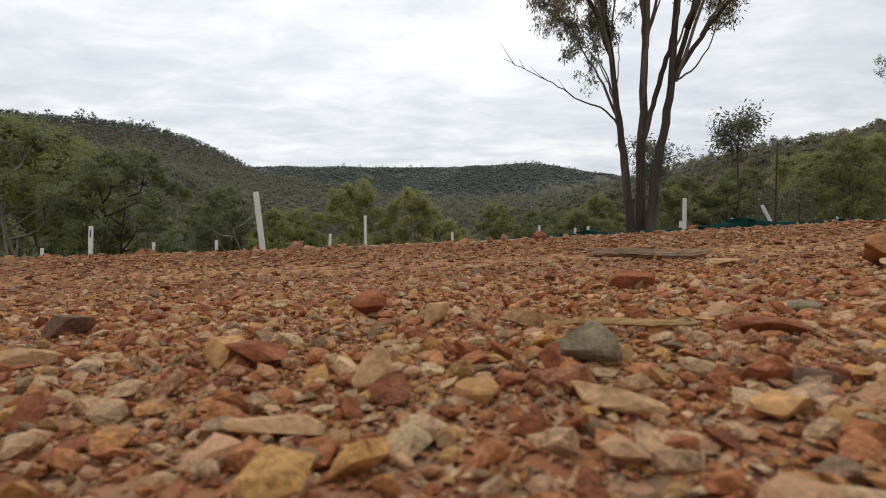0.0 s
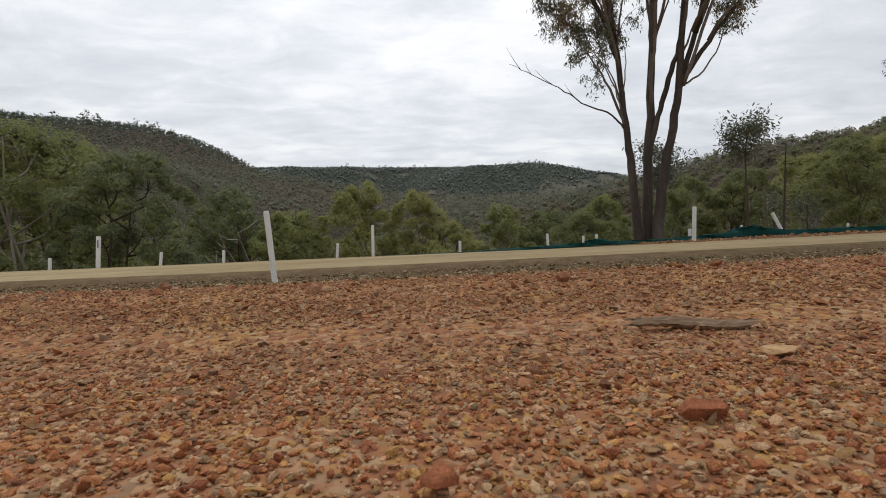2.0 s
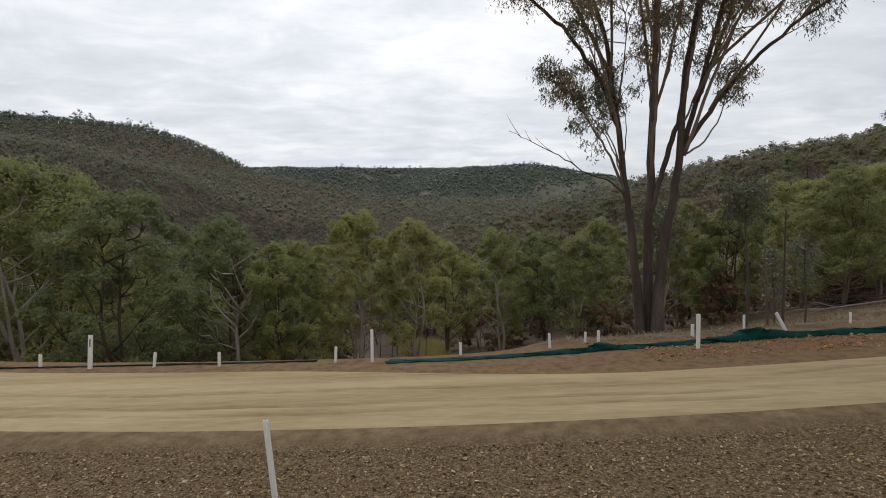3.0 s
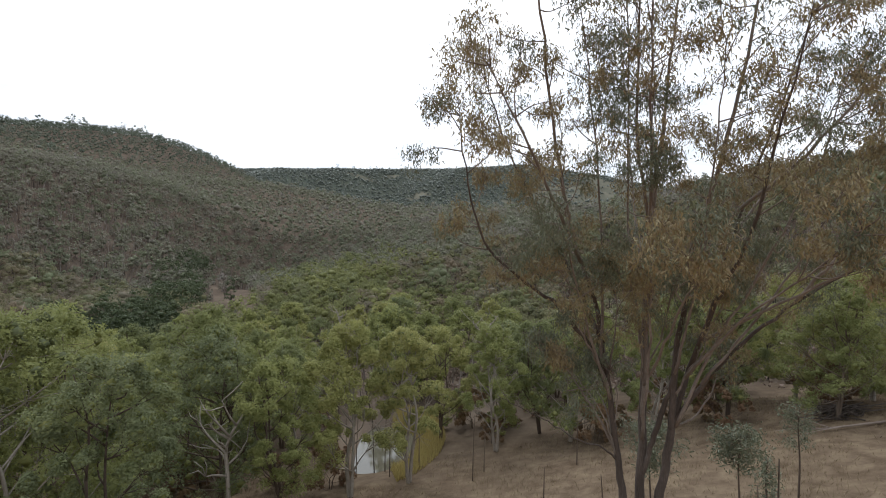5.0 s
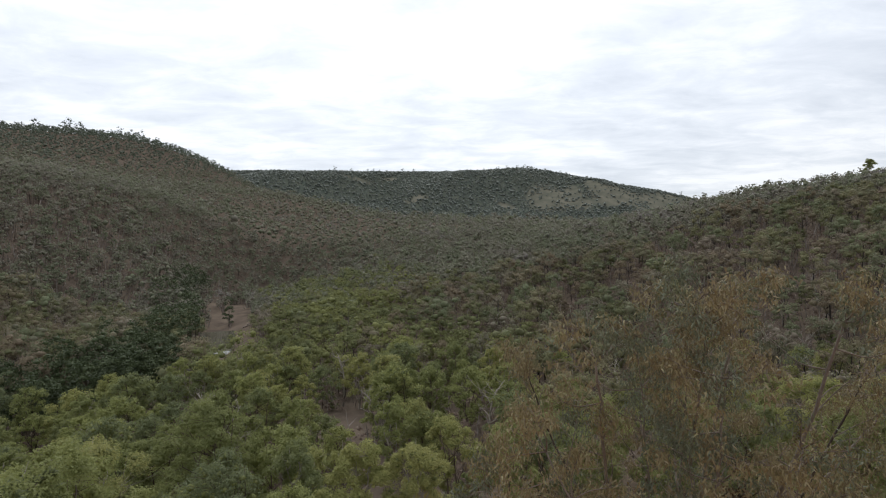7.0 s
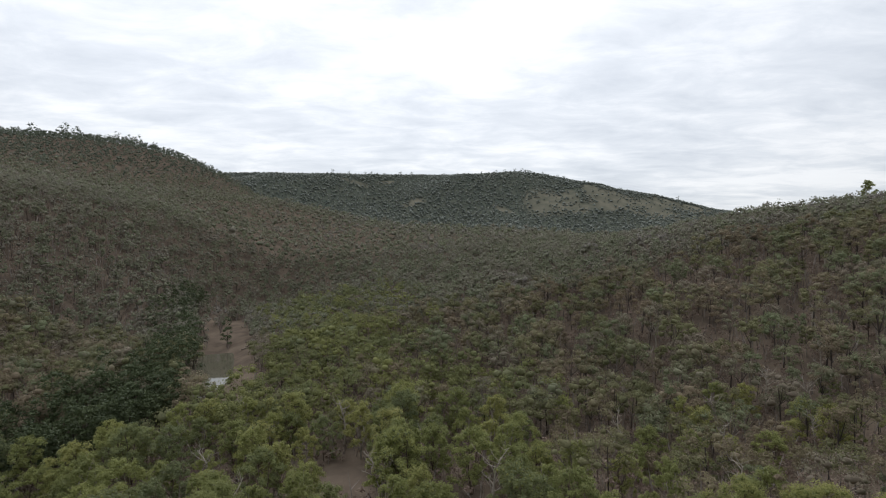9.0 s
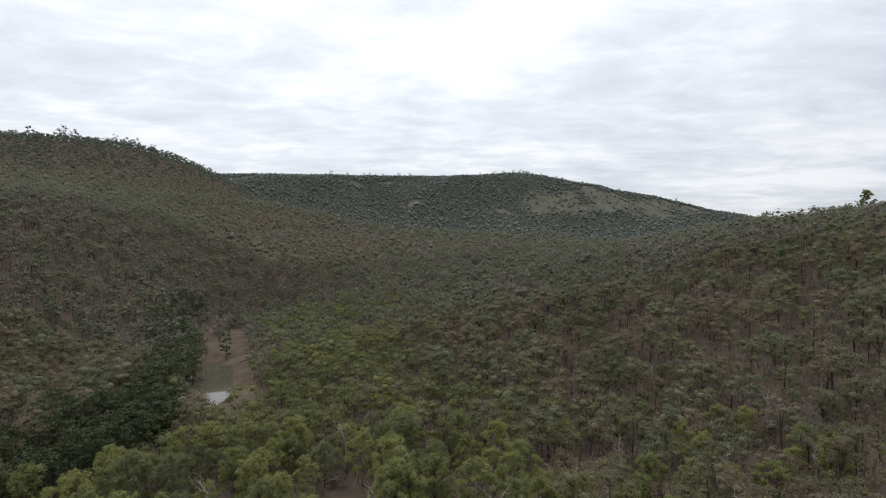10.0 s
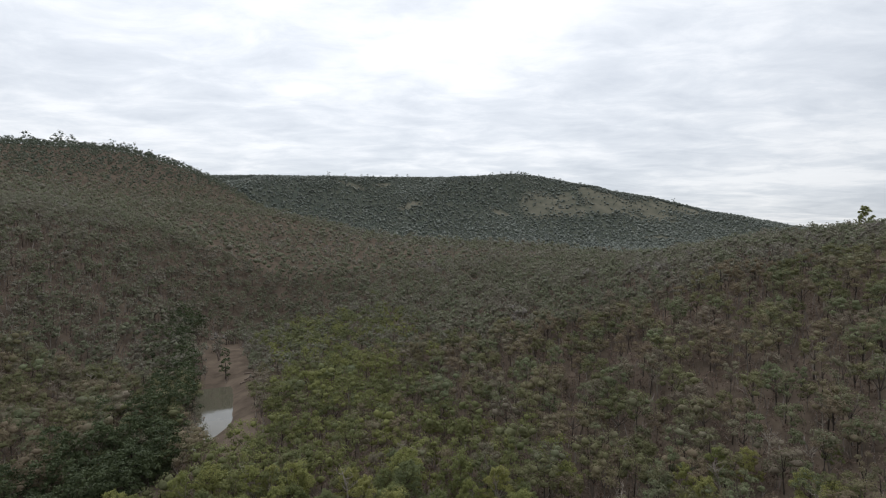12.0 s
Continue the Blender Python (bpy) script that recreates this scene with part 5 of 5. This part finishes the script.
def grass(n):
    x = rng.uniform(-32, 42, n)
    y = 11.9 + road_line(x) + 36 * rng.random(n) ** 1.3
    y = np.where((x < 2) & (y < 15), y + 4, y)
    keep = (np.sin(x * 0.7 + 2 * np.sin(y * 0.3)) + rng.normal(size=n) * 0.7 > -0.4) & ~clear(x, y)
    bank = rng.random(n) < 0.06
    a, r = rng.uniform(-0.9, 1.5, n), rng.uniform(1.05, 1.6, n)
    x, y = np.where(bank, DAM[0] + DAM[2] * r * np.cos(a), x), np.where(bank, DAM[1] + DAM[3] * r * np.sin(a), y)
    x, y = x[keep | bank], y[keep | bank]
    z, m = land(x, y), len(x)
    h = rng.uniform(0.1, 0.3, m) * np.clip((y - 10.5) / 9, 0.25, 1)
    a = rng.uniform(0, 6.28, m)
    lean = rng.normal(size=(m, 2)) * 0.12
    w = 0.022
    v = np.stack([np.stack([x - w * np.cos(a), y - w * np.sin(a), z - 0.02], 1), np.stack([x + w * np.cos(a), y + w * np.sin(a), z - 0.02], 1), np.stack([x + lean[:, 0], y + lean[:, 1], z + h], 1)], 1).reshape(-1, 3)
    tagged(new("dry_grass", mesh_of("dry_grass", v, np.arange(3 * m).reshape(-1, 3), M_GRASS)), "sparse dry tan grass on the slope", "grass", kind="stuff")


grass(60000)


def reeds(n):
    a, r = rng.uniform(-1.2, 1.6, n), rng.uniform(0.95, 1.8, n)
    x, y = DAM[0] + DAM[2] * r * np.cos(a), DAM[1] + DAM[3] * r * np.sin(a)
    z = np.maximum(land(x, y), on_land(DAM[0], DAM[1]) + 0.7)
    t, h = rng.uniform(0, 6.28, n), rng.uniform(0.4, 1.1, n)
    lean = rng.normal(size=(n, 2)) * 0.18
    v = np.stack([np.stack([x - 0.03 * np.cos(t), y - 0.03 * np.sin(t), z - 0.1], 1), np.stack([x + 0.03 * np.cos(t), y + 0.03 * np.sin(t), z - 0.1], 1), np.stack([x + lean[:, 0], y + lean[:, 1], z + h], 1)], 1).reshape(-1, 3)
    m = material("pale_reeds", [(0.30, 0.24, 0.09), (0.46, 0.38, 0.15), (0.56, 0.48, 0.21)], 0.6, 4, 0.8, 0, rand="island", weight=0.5, leafy=0.25)
    tagged(new("reeds", mesh_of("reeds", v, np.arange(3 * n).reshape(-1, 3), m)), "pale yellow reeds on the bank of the dam", "reeds", kind="stuff")


reeds(9000)

# ---- gravel ----
def pebbles(name, x, y, half, mat, label, sink=0.15, flat=(0.3, 0.75), coarse=False):
    """Angular chips lying on the ground, joined."""
    n = len(x)
    sv, sf = (OCT_V, OCT_F) if coarse else (ICO_V, ICO_F)
    v = sv[None] * (1 + 0.22 * rng.normal(size=(n, len(sv), 1))) + (0.2 * rng.normal(size=(n, len(sv), 3)) if coarse else 0)
    v = v * np.stack([half, half * rng.uniform(0.55, 0.95, n), half * rng.uniform(*flat, n)], 1)[:, None]
    yaw, tip, side = rng.uniform(0, 6.28, n), rng.normal(size=n) * 0.25, rng.normal(size=n) * 0.25
    v = np.stack([v[..., 0], v[..., 1], v[..., 2] + v[..., 0] * tip[:, None] + v[..., 1] * side[:, None]], -1)
    c, s_ = np.cos(yaw)[:, None], np.sin(yaw)[:, None]
    v = np.stack([c * v[..., 0] - s_ * v[..., 1] + x[:, None], s_ * v[..., 0] + c * v[..., 1] + y[:, None], v[..., 2] + (land(x, y) + half * sink + rng.uniform(0, 0.5, n) * half)[:, None]], -1)
    f = (sf[None] + len(sv) * np.arange(n)[:, None, None]).reshape(-1, 3)
    return tagged(new(name, mesh_of(name, v.reshape(-1, 3), f, mat)), label, "gravel", kind="stuff")


def wedge(n, y0, y1, extra):
    y = np.sqrt(rng.uniform(max(y0, 0) ** 2, y1 ** 2, n))
    return rng.uniform(-1, 1, n) * (0.95 * y + extra), y


LABEL = "angular red, ochre and grey gravel chips on the pad"
x, y = wedge(15000, 0.12, 0.66, 0.10)
pebbles("grit", x, y, rng.uniform(0.0016, 0.0042, len(x)), M_STONE, "fine ochre and red grit between the gravel chips", 0.3, coarse=True)
x, y = wedge(14500, 0.13, 1.3, 0.12)
pebbles("gravel", x, y, np.clip(0.0062 * np.exp(0.5 * rng.normal(size=len(x))), 0.0022, 0.016) * np.clip(0.98 - 0.3 * y, 0.7, 0.92), M_STONE, LABEL)
x, y = wedge(12000, 0.95, 2.3, 0.2)
pebbles("gravel", x, y, np.clip(0.0058 * np.exp(0.45 * rng.normal(size=len(x))), 0.004, 0.02), M_STONE_DUSTY, LABEL, coarse=True)
x, y = wedge(34000, 1.2, 4.75, 0.3)
pebbles("gravel", x, y, np.clip(0.0065 * np.exp(0.45 * rng.normal(size=len(x))), 0.004, 0.03), M_STONE_DUSTY, LABEL, coarse=True)
x, y = wedge(1800, 2.3, 4.7, 0.3)
pebbles("gravel", x, y, np.clip(0.0105 * np.exp(0.5 * rng.normal(size=len(x))), 0.006, 0.05), M_STONE_DUSTY, LABEL)
x, v = rng.uniform(-8.5, 8.5, 30000), 4.15 + 2.5 * rng.random(30000)
pebbles("drain_gravel", x, v + road_line(x), np.clip(0.0115 * np.exp(0.4 * rng.normal(size=len(x))), 0.005, 0.035), M_DRAIN_STONE, "dark brown gravel in the table drain", coarse=True)
x, v = rng.uniform(3.6, 16, 4200), 10.1 + 1.1 * rng.random(4200)
pebbles("rubble", x, v + road_line(x), np.clip(0.014 * np.exp(0.5 * rng.normal(size=len(x))), 0.006, 0.05), M_STONE_DUSTY, "red rubble along the edge of the fill", coarse=True)


def chip(seed, cuts=16, fineness=2):
    """A rock shape with broken flat faces."""
    r = np.random.default_rng(seed)
    b = bmesh.new()
    bmesh.ops.create_icosphere(b, subdivisions=fineness, radius=1)
    for k in range(cuts):
        n = Vector(r.normal(size=3)).normalized()
        d = r.uniform(0.38, 0.8)
        for p in b.verts:
            over = p.co.dot(n) - d
            if over > 0:
                p.co -= n * over
    for p in b.verts:
        p.co *= 1 + (0.05 if fineness < 3 else 0.015) * r.normal()
    me = bpy.data.meshes.new("chip")
    b.to_mesh(me)
    b.free()
    return me


CHIPS = [chip(k) for k in range(10)]
for c in CHIPS:
    c.materials.append(M_ROCK)
the_ground = bpy.data.objects["ground"]
x, y = wedge(290, 0.22, 1.7, 0.05)
for k in range(290):
    h = float(np.clip(0.0125 * math.exp(0.45 * rng.normal()), 0.007, 0.024)) * (0.82 - 0.12 * y[k])
    stone = part("stone", CHIPS[k % 10], the_ground)
    stone.matrix_world = pose(x[k], y[k], on_land(x[k], y[k]) + 0.25 * h, rng.normal() * 14, rng.normal() * 14, rng.uniform(0, 360)) @ Matrix.Diagonal((h, h * rng.uniform(0.6, 0.9), h * rng.uniform(0.25, 0.5), 1))


def feature_stone(seed, x, y, long, wide, high, turn, mat, label, tip=0.0, side=0.0):
    me = chip(seed, 11, 3)
    me.materials.append(mat)
    ob = new("rock", me)
    ob.matrix_world = pose(x, y, on_land(x, y) + 0.4 * high, tip, side, turn) @ Matrix.Diagonal((long / 2, wide / 2, high / 2 * 1.1, 1))
    return tagged(ob, label, "rock", "larger stones on the pad")


feature_stone(101, 0.088, 0.295, 0.066, 0.045, 0.016, -25, M_TAN, "flat tan stone lying on red gravel", -12, 8)
feature_stone(102, 0.102, 0.40, 0.062, 0.044, 0.034, 10, M_GREY, "grey-green blocky stone on red gravel")
feature_stone(103, 0.068, 0.37, 0.024, 0.03, 0.028, 30, M_RED, "rust red stone standing beside a grey one")
feature_stone(104, 0.016, 0.315, 0.036, 0.028, 0.02, 10, M_OCHRE, "ochre stone on red gravel")
feature_stone(105, -0.055, 0.34, 0.03, 0.03, 0.036, 40, M_TAN, "pale blocky stone on red gravel")
feature_stone(106, -0.085, 0.265, 0.07, 0.03, 0.018, 12, M_TAN, "long flat tan stone on red gravel", 0, 4)
feature_stone(107, -0.192, 0.43, 0.044, 0.034, 0.036, 60, M_OCHRE, "rounded orange-brown stone on gravel")
feature_stone(108, -0.16, 0.42, 0.07, 0.04, 0.03, -10, M_RED, "red-brown angular stone on gravel")
feature_stone(109, -0.115, 0.68, 0.06, 0.05, 0.045, 20, M_RED, "dark red angular stone on gravel")
feature_stone(110, -0.475, 0.62, 0.07, 0.05, 0.036, 20, M_DARK, "dark purple-brown angular stone")
feature_stone(111, 0.865, 1.07, 0.22, 0.14, 0.08, 20, M_RUST, "large rusty orange rock on the gravel pad", 0, 12)
feature_stone(112, 0.86, 0.98, 0.20, 0.09, 0.03, -5, M_TAN, "flat pinkish slab of stone on gravel")
feature_stone(113, 0.30, 0.90, 0.09, 0.06, 0.045, 15, M_RED, "rounded reddish stone on gravel")
feature_stone(114, 0.27, 0.47, 0.12, 0.05, 0.028, 5, M_RED, "long flat red stone on gravel")
feature_stone(115, 0.215, 0.32, 0.045, 0.022, 0.012, -30, M_DARK, "dark slaty stone on gravel")
feature_stone(116, 0.17, 0.27, 0.035, 0.028, 0.02, 0, M_OCHRE, "orange-brown stone on gravel")
feature_stone(117, 0.24, 0.24, 0.06, 0.04, 0.014, 10, M_TAN, "flat tan flake of stone on gravel", -8, 0)
feature_stone(118, 0.38, 0.60, 0.07, 0.04, 0.014, 0, M_GREY, "flat grey stone on gravel")
feature_stone(119, 0.075, 0.56, 0.075, 0.04, 0.028, 5, M_TAN, "pale pink-tan stone on gravel", 0, 5)
feature_stone(120, 0.65, 1.28, 0.12, 0.08, 0.03, 0, M_TAN, "flat pale stone beside a piece of wood")
feature_stone(121, -0.02, 0.60, 0.05, 0.03, 0.04, 60, M_TAN, "tilted tan stone chip on gravel", 20, 0)
feature_stone(122, -0.40, 0.46, 0.075, 0.045, 0.018, 10, M_TAN, "flat orange-tan stone on gravel", -6, 0)


def stick(x, y, long, wide, thick, turn, mat, label):
    """A split length of wood or bark: flat, ragged at its ends, with raised grain along it."""
    k, m = 22, 9
    u = np.linspace(0, 1, k)
    half = wide / 2 * (0.45 + 0.55 * np.sin(np.pi * np.clip(u * 0.9 + 0.08, 0, 1)) ** 0.5) * (1 + 0.12 * rng.normal(size=k))
    axis = np.stack([(u - 0.5) * long, 0.03 * long * np.sin(4 * u), 0.25 * thick * np.sin(5 * u + 1)], 1)
    grain = 0.35 * rng.normal(size=m)
    v = []
    for side in (1, -1):
        for j, w in enumerate(np.linspace(-1, 1, m)):
            rise = thick / 2 * (math.sqrt(max(0.0, 1 - w * w)) + 0.25 * grain[j] * (side > 0)) * side
            ragged = 0.05 * long * rng.normal() * (np.abs(u - 0.5) * 2) ** 8
            v.append(axis + np.stack([ragged * np.sign(u - 0.5), half * w, rise * (0.7 + 0.3 * np.sin(np.pi * u)) + 0.06 * thick * rng.normal(size=k)], 1))
    v = np.concatenate(v)
    f = [(r * k + c, r * k + c + 1, (r + 1) * k + c + 1, (r + 1) * k + c) for r in list(range(m - 1)) + list(range(m, 2 * m - 1)) for c in range(k - 1)]
    ob = tagged(new("wood_piece", mesh_of("wood_piece", v, f, mat)), label, "driftwood", "pieces of wood")
    ob.matrix_world = pose(x, y, on_land(x, y) + 0.35 * thick + 0.012, 8, -2.5, turn)
    return ob


stick(0.585, 1.60, 0.33, 0.055, 0.03, -3, M_WOOD, "weathered grey-brown piece of split wood lying on gravel")
stick(0.155, 0.49, 0.118, 0.016, 0.006, -6, M_STRIP, "strip of ochre bark lying on gravel")


def drift_log(x, y, long, turn):
    """A bleached log stranded on the creek's bank."""
    d = np.array([math.cos(radians(turn)), math.sin(radians(turn))]) * long / 2
    ends = [(x + k * d[0], y + k * d[1], on_land(x + k * d[0], y + k * d[1]) + 0.2) for k in (-1, -0.3, 0.3, 1)]
    q = bend(ends, 4)
    return tagged(new("drift_log", mesh_of("drift_log", *tube(q, np.linspace(0.28, 0.14, len(q)), 7, 0.06), M_LOG, True)), "bleached grey log stranded on the creek bank", "log", "logs on the bank")


for x, y, long, turn in ((-82, 214, 7, 20), (-79, 217, 6, -35), (-84, 219, 5, 70), (-78, 211, 5, 10), (-86, 226, 6, -15)):
    drift_log(x, y, long, turn)


# ---- bare pale trees ----
def dead_tree(x, y, tall, seed):
    """A leafless pale gum with forked branches."""
    global rng
    keep, rng = rng, np.random.default_rng(seed)
    z = on_land(x, y)
    t = tagged(new("dead_tree"), "bare pale dead gum among the scrub", "dead tree", "bare pale trees")
    t.location = (x, y, z)
    q = bend([(0, 0, -0.3), (rng.normal() * 0.3, 0, tall * 0.4), (rng.normal() * 0.7, 0, tall * 0.75), (rng.normal() * 1.0, 0, tall)], 4)
    part("trunk", mesh_of("trunk", *tube(q, np.linspace(0.20, 0.05, len(q)), 7, 0.05), M_PALE, True), t)
    for k in range(8):
        u = rng.uniform(0.35, 0.95)
        p = np.array([np.interp(u, np.linspace(0, 1, len(q)), q[:, c]) for c in range(3)])
        a = rng.uniform(0, 6.28)
        ln = tall * rng.uniform(0.18, 0.42) * (1.2 - 0.5 * u)
        e = p + [ln * math.cos(a) * 0.8, ln * math.sin(a) * 0.8, ln * rng.uniform(0.3, 1.0)]
        b = bend([p, (p + e) / 2 + rng.normal(size=3) * 0.2, e], 3)
        bits = [tube(b, np.linspace(0.09, 0.03, len(b)), 5)]
        for j in range(3):
            w = b[rng.integers(2, len(b))]
            g = w + rng.normal(size=3) * [0.8, 0.8, 0.4] + [0, 0, 0.8]
            bits.append(tube([w, (w + g) / 2 + rng.normal(size=3) * 0.1, g], [0.04, 0.03, 0.015], 4))
        part("branch", mesh_of("branch", *joined(bits), M_PALE, True), t)
    rng = keep
    return t


for k, (x, y, h) in enumerate(((-103, 155, 10), (-97, 149, 8), (-106, 162, 7), (81, 117, 9), (66, 112, 9), (72, 108, 7), (58, 150, 8), (38, 120, 7), (-31, 30, 12), (-36, 41, 11), (-15, 35, 8), (12, 130, 7), (-45, 112, 8), (95, 140, 9), (-130, 190, 9), (-150, 235, 10), (30, 190, 9), (120, 170, 9), (-28, 66, 9), (-12, 78, 8), (4, 72, 9), (-40, 84, 9), (18, 84, 8), (-6, 96, 8), (28, 96, 8), (44, 88, 9), (52, 106, 8), (62, 92, 7), (-52, 74, 9), (-22, 104, 9), (36, 70, 7), (84, 160, 9), (104, 128, 8), (20, 112, 8), (-64, 176, 8))):
    dead_tree(x, y, h, 300 + k)
